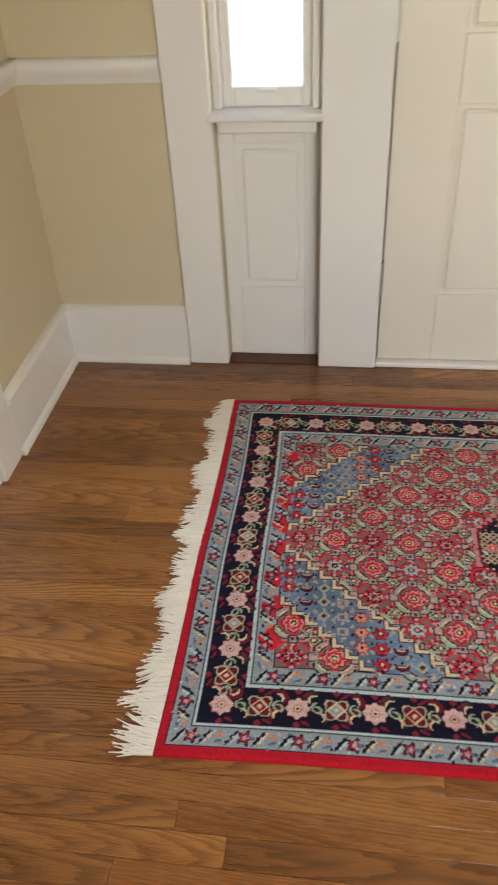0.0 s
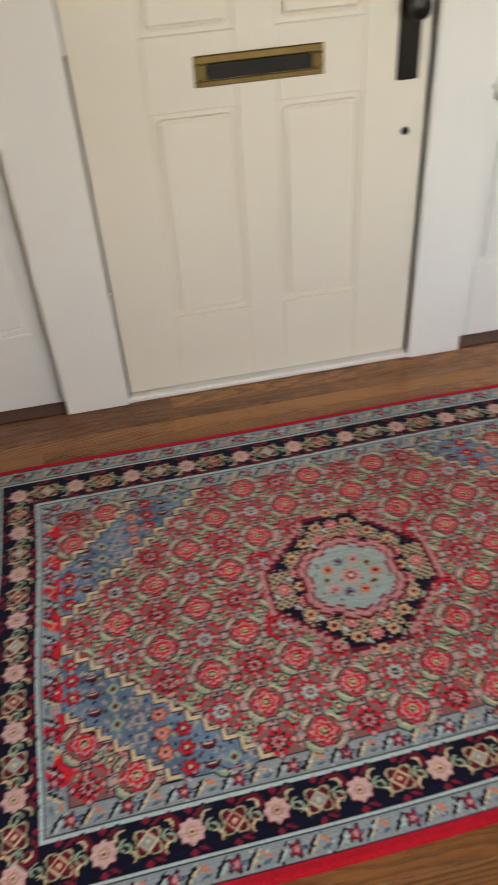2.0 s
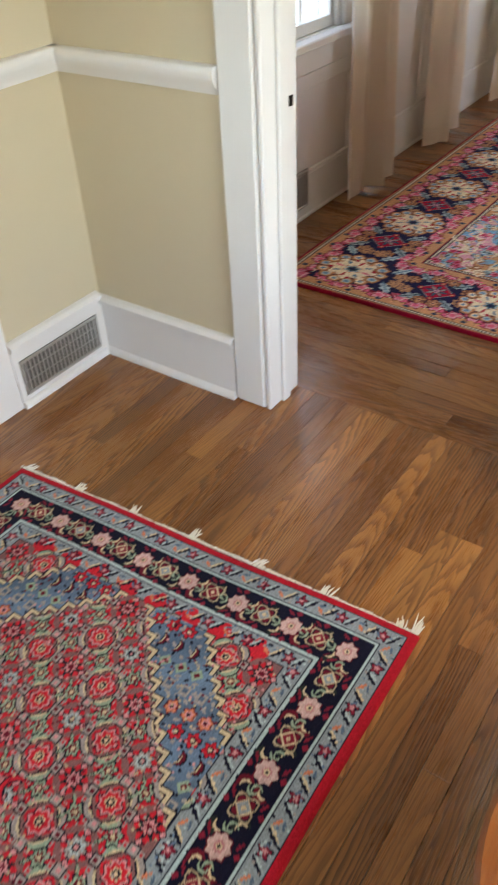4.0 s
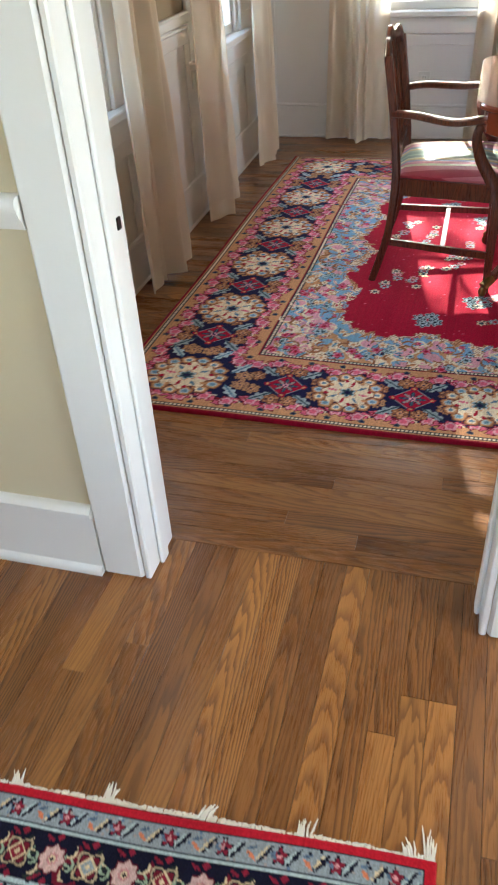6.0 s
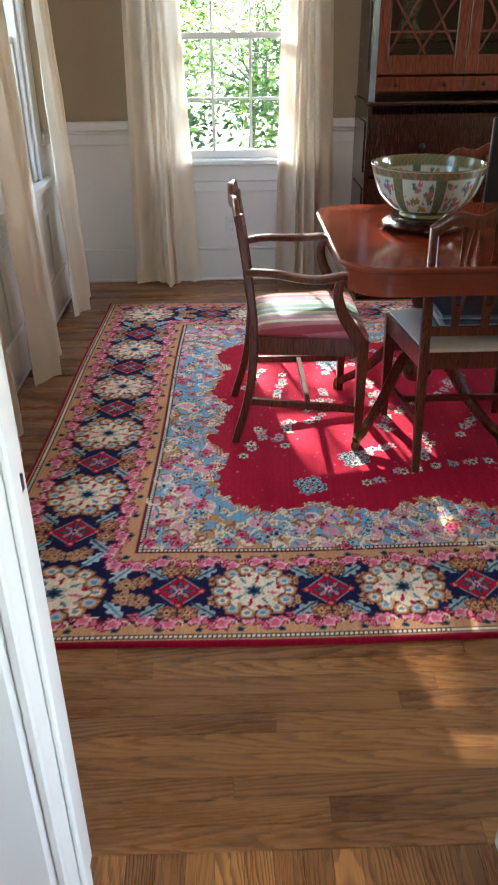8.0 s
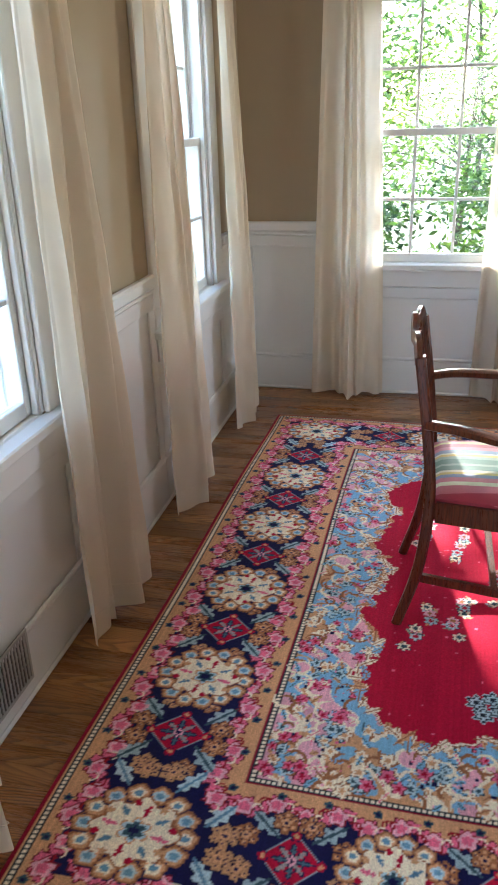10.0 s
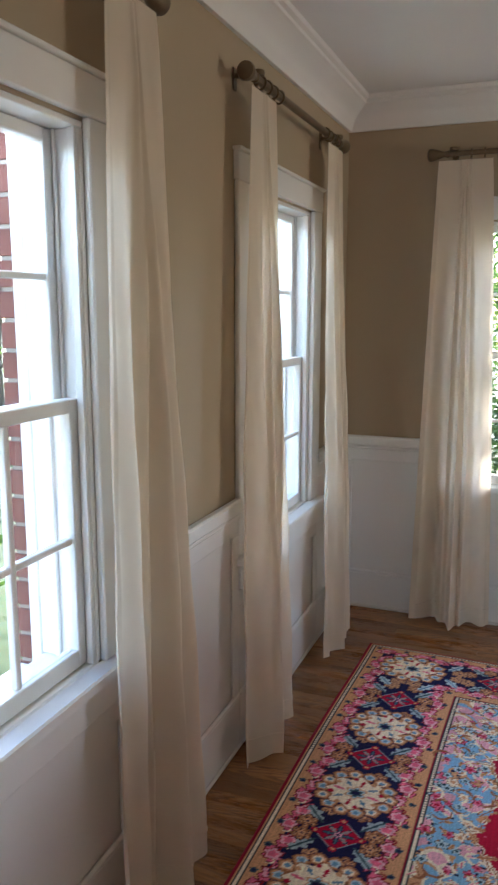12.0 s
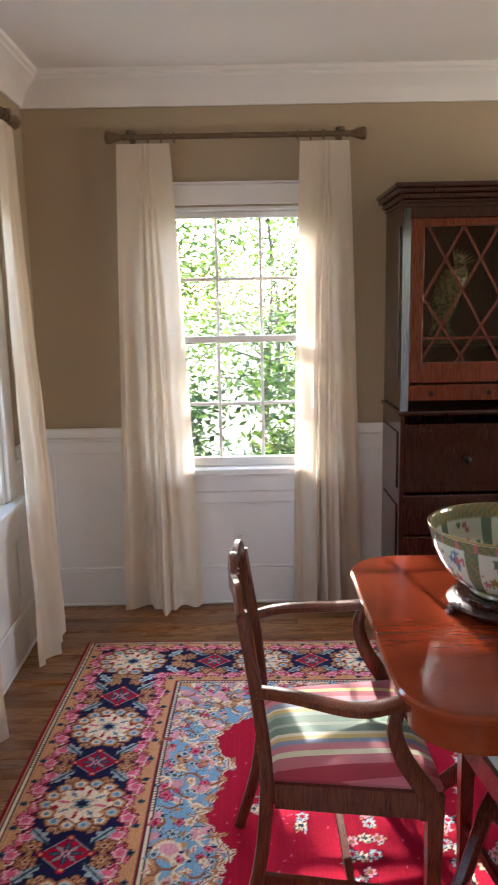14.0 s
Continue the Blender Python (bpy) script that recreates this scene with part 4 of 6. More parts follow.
def along_sides(w, h, inset, gap):
    """Stations along a border's middle line: x, y, direction, number."""
    out = []
    for n, (x0, y0, x1, y1) in enumerate(((inset, inset, w - inset, inset), (w - inset, inset, w - inset, h - inset), (w - inset, h - inset, inset, h - inset), (inset, h - inset, inset, inset))):
        length = math.hypot(x1 - x0, y1 - y0)
        k = max(2, 2 * round(length / gap / 2))
        for i in range(k):
            t = i / k
            out.append((x0 + (x1 - x0) * t, y0 + (y1 - y0) * t, math.atan2(y1 - y0, x1 - x0), i))
    return out


# main border: pale rosettes and pointed stars between curled cream leaves
for x, y, a, i in along_sides(RWD, RHT, 0.120, 0.076):
    ca, sa = math.cos(a), math.sin(a)
    for s in (-1, 1):
        side_x, side_y = -sa * s, ca * s
        flip = s * (1 if i % 2 else -1)
        hx, hy = x + ca * 0.038 + side_x * 0.020, y + sa * 0.038 + side_y * 0.020
        crescent(hx - ca * 0.004 * s, hy - sa * 0.004 * s, a + (0.6 if flip > 0 else 2.5), (DARKR if i % 2 else DKGREEN), 0.017, 2.7, 0.015)
        rw.arc(x + ca * 0.038 + side_x * 0.004, y + sa * 0.038 + side_y * 0.004, 0.010, 0.005, a + 1.2 * s, 3.6, GREENL)
        rw.leaf(x + ca * 0.018 + side_x * 0.034, y + sa * 0.018 + side_y * 0.034, 0.026, 0.009, a + 0.5 * s, DARKR * 1.4)
        rw.diamond(x + side_x * 0.039, y + side_y * 0.039, 0.008, 0.008, DARKR * 1.6)
    if i % 2 == 0:
        rw.rosette(x, y, 0.025, [(1.0, DARKR), (0.92, np.array(lin("#bfa29c"))), (0.42, PINK * 0.8), (0.26, CREAM), (0.12, NAVY)], 8, 0.1)
    else:
        rw.rosette(x, y, 0.026, [(1.0, CREAM * 0.7), (0.84, NAVY), (0.74, DARKR)], 4, 0.2, math.pi / 4 + a)
        rw.diamond(x, y, 0.019, 0.019, CREAM)
        rw.diamond(x, y, 0.015, 0.015, (DARKR * 1.5) if i % 4 == 1 else SLATE)
        rw.diamond(x, y, 0.006, 0.006, CREAM)
# guard borders: slanting bars and small sprigs
for inset in (0.045, 0.195):
    for x, y, a, i in along_sides(RWD, RHT, inset, 0.0265):
        ca, sa = math.cos(a), math.sin(a)
        if i % 2 == 0:
            rw.leaf(x, y, 0.046, 0.012, a + 0.95, NAVY)
            rw.leaf(x + ca * 0.007, y + sa * 0.007, 0.042, 0.008, a + 0.95, CREAM if i % 4 else LBLUE)
        elif i % 4 == 1:
            rw.rosette(x, y, 0.014, [(1.0, NAVY), (0.8, DARKR * 1.5), (0.35, PINK)], 5, 0.3)
            rw.leaf(x + ca * 0.012, y + sa * 0.012, 0.02, 0.008, a - 0.7, SLATE2 * 0.8)
        else:
            rw.leaf(x - sa * 0.006, y + ca * 0.006, 0.026, 0.010, a - 0.7, ORANGE)
            rw.leaf(x + sa * 0.008, y - ca * 0.008, 0.022, 0.008, a + 0.3, SLATE2 * 0.7)
for n in range(5000):
    x, y = rnd.uniform(0.024, RWD - 0.024), rnd.uniform(0.024, RHT - 0.024)
    e = min(x, RWD - x, y, RHT - y)
    if e < 0.064 or 0.177 < e < 0.214:
        rw.square(x, y, 0.0026, (LBLUE, SLATE2, GREY, NAVY)[n % 4])
    elif e > 0.225:
        rw.square(x, y, 0.0026, (GREY, PINK, DARKR, CREAM * 0.8)[n % 4])
RUG_A = [np.array(p) for p in ((-0.105, 0.690), (1.742, 0.742), (1.668, 1.934), (-0.110, 1.924))]


def place_rug(gx, gy):
    u, v = (gx / RWD)[..., None], (gy / RHT)[..., None]
    p = RUG_A[0] * (1 - u) * (1 - v) + RUG_A[1] * u * (1 - v) + RUG_A[2] * u * v + RUG_A[3] * (1 - u) * v
    return p[..., 0] + 0.003 * np.sin(gy * 9), p[..., 1] + 0.003 * np.sin(gx * 6)


entry_rug = thing("entry_rug", pose(0, 0, 0), "red and navy patterned wool rug with white cotton fringe", "rug")
rw.build("pile_field", place_rug, 0.011, entry_rug, rnd)
bm = bmesh.new()
rf = random.Random(3)
for side, n, reach in ((0, 900, 0.066), (1, 420, 0.016)):
    p0, p1 = (RUG_A[0], RUG_A[3]) if side == 0 else (RUG_A[1], RUG_A[2])
    for k in range(n):
        t = (k + rf.random()) / n
        x, y = p0[0] + (p1[0] - p0[0]) * t, p0[1] + (p1[1] - p0[1]) * t
        sg = -1 if side == 0 else 1
        long = reach * (0.75 + 0.3 * math.sin(t * 23) * math.sin(t * 57 + 1) + rf.uniform(-0.25, 0.25))
        if side == 0 and t < 0.12:
            long *= 1.35
        if side == 1:
            long *= (0.5 + 1.6 * (math.sin(t * 40) > 0.93) + 3.0 * (t < 0.015))
        drift = rf.uniform(-0.25, 0.25) + 0.3 * math.sin(t * 31)
        z = 0.006 + rf.uniform(-0.002, 0.003)
        pts = [(x - sg * 0.004, y, z), (x + sg * long * 0.5, y + drift * long * 0.4 + rf.uniform(-0.002, 0.002), z * 0.9), (x + sg * long, y + drift * long + rf.uniform(-0.004, 0.004), 0.0025 + rf.random() * 0.003)]
        sweep(bm, pts, [(0.0034, 0.003), (0.0036, 0.0032), (0.0016, 0.0016)], side=(0, 1, 0), caps=False)
part("fringe", bm, FRINGE, entry_rug, "white knotted cotton fringe")

# dining rug: wide navy border of cream rosettes, floral corners and a crimson field
CRIM, CRIM2 = np.array(lin("#b01038")), np.array(lin("#8f1030"))
NAVY2, TAN, ROSE = np.array(lin("#1d1c48")), np.array(lin("#cb9a72")), np.array(lin("#d86c88"))
IVORY, SKYB, BROWN = np.array(lin("#e8d9c0")), np.array(lin("#86b0cc")), np.array(lin("#9c6846"))
PALE, TEAL, ROSE2 = np.array(lin("#b4c6cc")), np.array(lin("#3f5660")), np.array(lin("#dea6b2"))
LINE = np.array(lin("#26303a"))
dw = Weave(2.86, 3.805, 0.0045)
DW, DH = dw.w, dw.h
gx, gy = np.meshgrid(dw.x, dw.y)
dw.rect(0, DW, 0, DH, CRIM2)


def beads(a):
    dw.frame_band(a, a + 0.020, LINE)
    for x, y, d, i in along_sides(DW, DH, a + 0.010, 0.0135):
        dw.square(x, y, 0.0048, IVORY)


dw.frame_band(0.014, 0.018, TAN)
beads(0.018)
dw.frame_band(0.038, 0.085, TAN)
dw.frame_band(0.085, 0.36, NAVY2)
dw.frame_band(0.36, 0.415, TAN)
BC = 0.225
# scrolled rose edges on both sides of the navy
for inset, out in ((0.092, 1), (0.357, -1)):
    for x, y, d, i in along_sides(DW, DH, inset, 0.075):
        off = 0.010 * (1 if i % 2 else -1) * out
        x, y = x - math.sin(d) * off, y + math.cos(d) * off
        turn = 0.45 if i % 2 else -0.45
        dw.leaf(x, y, 0.105, 0.072, d + turn, DARKR)
        dw.leaf(x, y, 0.096, 0.060, d + turn, ROSE)
        dw.rosette(x, y, 0.026, [(1.0, DEEP), (0.86, ROSE2), (0.5, ROSE)], 5, 0.15)
        dw.arc(x + math.cos(d) * 0.03, y + math.sin(d) * 0.03, 0.014, 0.006, d + turn, 3.9, DEEP)
        dw.arc(x - math.cos(d) * 0.03, y - math.sin(d) * 0.03, 0.012, 0.005, d - turn, 3.4, IVORY)
for x, y, d, i in along_sides(DW, DH, 0.056, 0.115) + along_sides(DW, DH, 0.395, 0.115):
    dw.rosette(x, y, 0.011, [(1.0, TEAL), (0.5, NAVY2)], 5)


def big_rosette(x, y, r=0.122):
    for k in range(14):
        a = (k + 0.5) * math.pi / 7
        px, py = x + r * 0.84 * math.cos(a), y + r * 0.84 * math.sin(a)
        dw.rosette(px, py, r * 0.235, [(1.0, NAVY2), (0.92, BROWN), (0.74, TAN), (0.52, IVORY if k % 2 else PALE), (0.3, SKYB * 0.7)], 5, 0.08)
    dw.rosette(x, y, r * 0.70, [(1.0, BROWN), (0.95, IVORY)], 8, 0.12)
    for k in range(8):
        a = k * math.pi / 4 + 0.2
        dw.leaf(x + r * 0.46 * math.cos(a), y + r * 0.46 * math.sin(a), r * (0.30 if k % 2 else 0.36), r * 0.13, a, (CRIM, SKYB * 0.55, ROSE, SKYB * 0.55)[k % 4])
        dw.rosette(x + r * 0.62 * math.cos(a + 0.4), y + r * 0.62 * math.sin(a + 0.4), r * 0.07, [(1.0, CRIM if k % 2 else TAN)], 5)
    dw.rosette(x, y, r * 0.25, [(1.0, TAN), (0.84, PALE), (0.66, TEAL), (0.36, NAVY2)], 6, 0.2)


def red_diamond(x, y):
    dw.diamond(x, y, 0.074, 0.074, PALE * 0.6)
    dw.diamond(x, y, 0.070, 0.070, CRIM)
    for k in range(4):
        a = k * math.pi / 2
        dw.rosette(x + 0.066 * math.cos(a), y + 0.066 * math.sin(a), 0.014, [(1.0, NAVY2), (0.85, CRIM), (0.4, TAN)], 5)
    for k in range(8):
        a = k * math.pi / 4
        dw.leaf(x + 0.026 * math.cos(a), y + 0.026 * math.sin(a), 0.046, 0.022, a, NAVY2)
        dw.leaf(x + 0.026 * math.cos(a), y + 0.026 * math.sin(a), 0.038, 0.013, a, GREY if k % 2 else TEAL * 1.6)
    dw.rosette(x, y, 0.012, [(1.0, ROSE2), (0.5, NAVY2)], 6, 0.2)


def blooms(x, y, col):
    for k in range(6):
        a = k * math.pi / 3
        dw.rosette(x + 0.021 * math.cos(a), y + 0.021 * math.sin(a), 0.013, [(1.0, NAVY2 * 0.6), (0.86, col), (0.4, TAN), (0.2, NAVY2)], 5)
    dw.rosette(x, y, 0.012, [(1.0, TAN), (0.4, NAVY2)], 5)


def stations(length):
    """Rosettes and diamonds along one side, from one corner to the other."""
    mid, ros, dia = length / 2, [BC, length - BC], []
    n = 0
    while mid - (n + 0.5) * 0.445 > 0.7:
        ros += [mid - (n + 0.5) * 0.445, mid + (n + 0.5) * 0.445]
        n += 1
    for k in range(-n, n + 1):
        dia.append(mid + k * 0.445)
    return ros, dia


for horizontal in (True, False):
    length = DW if horizontal else DH
    ros, dia = stations(length)
    for side in (BC, (DH if horizontal else DW) - BC):
        put = (lambda t, o=0.0: (t, side + o)) if horizontal else (lambda t, o=0.0: (side + o, t))
        for t in dia:
            for s in (-1, 1):
                for q in (-1, 1):
                    x, y = put(t + s * 0.075, q * 0.085)
                    dw.leaf(x, y, 0.105, 0.048, (s * q * 0.7 if horizontal else math.pi / 2 - s * q * 0.7), PALE * 0.72, TEAL)
                    x, y = put(t + s * 0.03, q * 0.098)
                    blooms(x, y, BROWN)
                    x, y = put(t + s * 0.115, q * 0.045)
                    blooms(x, y, BROWN if q > 0 else TAN * 0.8)
        for t in dia:
            red_diamond(*put(t))
        for t in ros:
            if BC + 0.1 < t < length - BC - 0.1:
                big_rosette(*put(t))
        for t in (BC + 0.165, length - BC - 0.165):
            for q in (-1, 1):
                x, y = put(t, q * 0.08)
                dw.leaf(x, y, 0.10, 0.045, 0.6 * q, PALE, SKYB * 0.6)
                x, y = put(t + 0.02, q * 0.03)
                blooms(x, y, TAN * 0.8)
for x in (BC, DW - BC):
    for y in (BC, DH - BC):
        big_rosette(x, y, 0.13)
beads(0.42)
I0 = 0.44
inx, iny = np.minimum(gx, DW - gx) - I0, np.minimum(gy, DH - gy) - I0
inner = (inx > 0) & (iny > 0)
dw.c[inner] = TAN * 0.9
wob = 0.040 * np.cos(gy * 15 + 0.6) + 0.040 * np.cos(gx * 15 + 0.9) + 0.022 * np.sin(gx * 44 + gy * 7) * np.sin(gy * 39) + 0.014 * np.sin(gx * 97) * np.sin(gy * 93)
corner = np.hypot(np.clip(0.72 - inx, 0, 9), np.clip(0.72 - iny, 0, 9))
depth = np.minimum(np.minimum(inx - 0.20, iny - 0.17), 0.62 - corner) + wob
# ribbons of colour between the beads and the open field
tone = np.sin(gx * 31 + 2.2 * np.sin(gy * 23)) + np.sin(gy * 29 + 2 * np.sin(gx * 27))
for lo, hi, col in ((-9, -0.9, ROSE2), (-0.9, -0.2, IVORY), (-0.2, 0.45, TAN), (0.45, 1.1, SKYB), (1.1, 9, ROSE2 * 0.9)):
    dw.c[inner & (tone >= lo) & (tone < hi)] = col
blue_band = inner & (depth > -0.13) & (depth < -0.03) & (tone > -0.7)
dw.c[blue_band] = SKYB
for n in range(7600):
    x, y = rnd.uniform(I0, DW - I0), rnd.uniform(I0, DH - I0)
    i, j = np.searchsorted(dw.x, x), np.searchsorted(dw.y, y)
    if depth[min(j, dw.ny - 1), min(i, dw.nx - 1)] > -0.01:
        continue
    t = n % 9
    if t < 3:
        dw.rosette(x, y, rnd.uniform(0.012, 0.022), [(1.0, (DARKR, BROWN, TEAL)[t]), (0.85, (ROSE, IVORY, PALE)[t]), (0.4, (CRIM, TAN, TEAL)[t])], 5, 0.25, rnd.uniform(0, 6))
    elif t < 6:
        dw.leaf(x, y, rnd.uniform(0.03, 0.055), 0.019, rnd.uniform(0, 6), (IVORY, SKYB, TAN)[t - 3], (ROSE, TEAL, BROWN)[t - 3])
    elif t < 8:
        dw.arc(x, y, rnd.uniform(0.015, 0.035), 0.010, rnd.uniform(0, 6), 3.2, (IVORY, BROWN)[t - 6])
    else:
        dw.square(x, y, 0.005, NAVY2)
core = inner & (depth > 0)
rim = inner & (depth > -0.012) & (depth <= 0)
dw.c[rim] = IVORY
dw.c[inner & (depth > -0.018) & (depth <= -0.012)] = BROWN * 0.8
dw.c[core] = CRIM
# flame-like edge leaves and sprays of flowers on the open field
js, iss = np.nonzero(inner & (np.abs(depth) < 0.004))
for k in rnd.permutation(len(js))[:620]:
    dw.leaf(dw.x[iss[k]], dw.y[js[k]], rnd.uniform(0.035, 0.085), 0.026, rnd.uniform(0, 6), (IVORY, TAN, SKYB, IVORY)[k % 4], BROWN)


def spray(x, y, ang, n, spread=0.2):
    for k in range(n):
        t = (k / max(1, n - 1) - 0.5) * spread
        px = x + math.cos(ang) * t + rnd.uniform(-0.02, 0.02)
        py = y + math.sin(ang) * t + rnd.uniform(-0.02, 0.02)
        for q in range(3):
            dw.leaf(px + rnd.uniform(-0.02, 0.02), py + rnd.uniform(-0.02, 0.02), 0.034, 0.013, rnd.uniform(0, 6), (PALE, TAN, GREENL)[q])
        dw.rosette(px, py, 0.02, [(1.0, NAVY2), (0.88, (IVORY, PALE, ROSE2)[k % 3]), (0.45, (TEAL, CRIM, BROWN)[k % 3])], 6, 0.25)


def knot_of_blooms(x, y, r=0.034):
    for k in range(4):
        a = k * math.pi / 2 + 0.4
        dw.rosette(x + r * math.cos(a), y + r * math.sin(a), r * 0.8, [(1.0, PALE), (0.86, LINE), (0.62, PALE), (0.3, LINE)], 6, 0.2)


for sx in (0, 1):
    for sy in (0, 1):
        for bx_, by_, ang, n in ((0.80, 1.0, 0.0, 0), (0.98, 1.18, 0.0, 0), (1.20, 0.92, 0.2, 7), (1.38, 1.08, 0.4, 6), (1.02, 1.25, 0.9, 6), (1.32, 1.35, 0.1, 7), (0.92, 1.6, 1.3, 5), (1.25, 1.7, 0.5, 6), (1.12, 0.8, 0.3, 7), (0.86, 1.32, 1.2, 5), (1.42, 1.5, 0.8, 6), (1.05, 1.48, 0.2, 6)):
            x, y = (DW - bx_ if sx else bx_), (DH - by_ if sy else by_)
            if n:
                spray(x, y, ang, n)
            else:
                knot_of_blooms(x, y)
# wear: faint paler specks
for n in range(500):
    x, y = rnd.uniform(0.5, DW - 0.5), rnd.uniform(0.5, DH - 0.5)
    dw.square(x, y, 0.003, ROSE)
NW, NE, SE, SW = (np.array(p) for p in ((2.985, 1.952), (5.788, 1.895), (5.70, -1.85), (2.985, -1.80)))


def place_dining(gx, gy):
    u = np.interp(gx, [0, 0.44, DW - 0.44, DW], [0, 0.148, 0.855, 1])[..., None]
    v = np.interp(gy, [0, 0.44, DH - 0.44, DH], [0, 0.128, 0.872, 1])[..., None]
    p = NW * (1 - u) * (1 - v) + NE * u * (1 - v) + SE * u * v + SW * (1 - u) * v
    return p[..., 0] + 0.004 * np.sin(gy * 5), p[..., 1] + 0.004 * np.sin(gx * 4)


dining_rug = thing("dining_rug", pose(0, 0, 0), "large crimson wool rug with a navy floral border under the table", "rug")
dw.build("pile_field", place_dining, 0.012, dining_rug, rnd)

# ---- curtains and rods ----


def curtain(name, m, width, seed, flare=1.0, lean=0.0, label=""):
    """A pinch-pleated panel; local x across, local -y into the room, hung from z = 2.275."""
    r = random.Random(seed)
    w = thing(name, m, label or "full-length cream linen curtain with pinch pleats", "curtain", "curtains")
    nu, nv, top = 110, 44, 2.275
    ph, folds, shift = r.uniform(0, 6), r.uniform(2.6, 3.4), r.uniform(-0.06, 0.06)
    ph2, k2 = r.uniform(0, 6), r.uniform(1.2, 1.7)
    verts, faces = [], []
    for j in range(nv + 1):
        t = j / nv
        z = top * (1 - t) + 0.022 * t
        drop = t ** 0.8
        wid = width * (0.84 + 0.58 * flare * drop)
        amp = 0.014 + 0.042 * min(1, t * 2.0) + 0.014 * drop
        for i in range(nu + 1):
            u = i / nu
            s = (u - 0.5)
            ridge, gap = 0.0, 0.07 + 0.085 * min(1.0, t * 1.6)
            for k in (-1, 0, 1):
                at = 0.5 + shift + k * gap + 0.02 * math.sin(t * 4 + ph + k)
                ridge += math.exp(-((u - at) / (0.026 + 0.018 * drop)) ** 2) * (1 - 0.25 * abs(k))
            g = math.sin(u * 2 * math.pi * k2 + ph2 + t * 0.7)
            h = math.cos(u * 2 * math.pi * folds + ph - t * 1.2)
            crease = 0.003 * math.sin(t * 31 + 5 * math.sin(u * 9 + ph)) * drop
            x = s * wid + lean * drop + 0.006 * h * drop
            x -= 0.5 * width * (u - 0.5 - shift) * math.exp(-((t - 0.075) / 0.03) ** 2) * math.exp(-((u - 0.5 - shift) / 0.16) ** 2)
            y = -amp * (1.05 * ridge * min(1.0, 0.45 + t * 2) + 0.42 * g * drop + 0.34 * h * min(1.0, t * 1.5)) + 0.1 * amp - 0.014 * drop + crease
            if u < 0.06 or u > 0.94:
                y += 0.006 * min(1.0, t * 2)
            verts.append((x, y - 0.012 * drop, z + (0.006 * math.sin(u * 20 + ph) if j == nv else 0)))
    for j in range(nv):
        for i in range(nu):
            a = j * (nu + 1) + i
            faces.append((a, a + 1, a + nu + 2, a + nu + 1))
    me = bpy.data.meshes.new("panel")
    me.from_pydata(verts, [], faces)
    me.polygons.foreach_set("use_smooth", [True] * len(faces))
    me.materials.append(CURTAIN)
    ob = new("panel", me)
    ob.parent = w
    bm = bmesh.new()
    hem = []
    for i in range(0, nu + 1, 2):
        v = verts[(nv - 1) * (nu + 1) + i]
        hem.append((v[0], v[1] - 0.003, 0.105))
    sweep(bm, hem, (0.0025, 0.0018))
    part("hem_stitch", bm, CURTAIN, w)
    return w


def curtain_rod(name, m, half):
    w = thing(name, m, "bronze curtain rod with turned finials and rings", "curtain rod", "curtain rods")
    bm = bmesh.new()
    sweep(bm, [(-half + 0.06, 0, 2.305), (half - 0.06, 0, 2.305)], (0.024, 0.024), round_it=14)
    part("rod", bm, ROD, w, smooth=True)
    for sg in (-1, 1):
        bm = bmesh.new()
        lathe(bm, [(0.0, 0), (0.013, 0.0), (0.016, 0.006), (0.016, 0.012), (0.011, 0.018), (0.014, 0.03), (0.021, 0.05), (0.027, 0.07), (0.03, 0.084), (0.027, 0.094), (0.014, 0.1), (0.0, 0.101)], seg=18)
        bmesh.ops.rotate(bm, matrix=Euler((0, radians(90 * sg), 0)).to_matrix(), verts=bm.verts)
        bmesh.ops.translate(bm, vec=(sg * (half - 0.1), 0, 2.305), verts=bm.verts)
        part("finial", bm, ROD, w, smooth=True)
        bm = bmesh.new()
        x = sg * (half - 0.12)
        sweep(bm, [(x, 0.083, 2.325), (x, 0.03, 2.32), (x, 0.0, 2.29)], (0.014, 0.01))
        box(bm, x - 0.014, x + 0.014, 0.078, 0.0825, 2.28, 2.35, 0.002)
        lathe(bm, [(0.02, -0.008), (0.022, 0), (0.02, 0.008)], (x, 0, 2.325), 14)
        part("bracket", bm, ROD, w, smooth=True)
        for k in range(4):
            bm = bmesh.new()
            xx = sg * (half - 0.14 - k * 0.06)
            ring = [(xx, 0.019 * math.cos(a), 2.301 + 0.021 * math.sin(a)) for a in [i * 2 * math.pi / 14 for i in range(15)]]
            sweep(bm, ring, (0.006, 0.006), side=(1, 0, 0))
            part("ring", bm, ROD, w, smooth=True)
    return w


ROD_OFF = 0.085
curtain_rod("curtain_rod", pose(N1, Y_N - ROD_OFF, 0), 0.61)
curtain_rod("curtain_rod", pose(N2, Y_N - ROD_OFF, 0), 0.61)
curtain_rod("curtain_rod", pose(X_E - ROD_OFF, E1, 0, 0, 0, -90), 0.605)
CW = 0.27
curtain("curtain", pose(N1 - 0.44, Y_N - ROD_OFF - 0.005, 0), CW, 11, 1.2)
curtain("curtain", pose(N1 + 0.46, Y_N - ROD_OFF - 0.005, 0), CW, 12, 1.3, 0.03)
curtain("curtain", pose(N2 - 0.44, Y_N - ROD_OFF - 0.005, 0), CW, 13, 1.2, -0.02)
curtain("curtain", pose(N2 + 0.44, Y_N - ROD_OFF - 0.005, 0), CW, 14, 0.9)
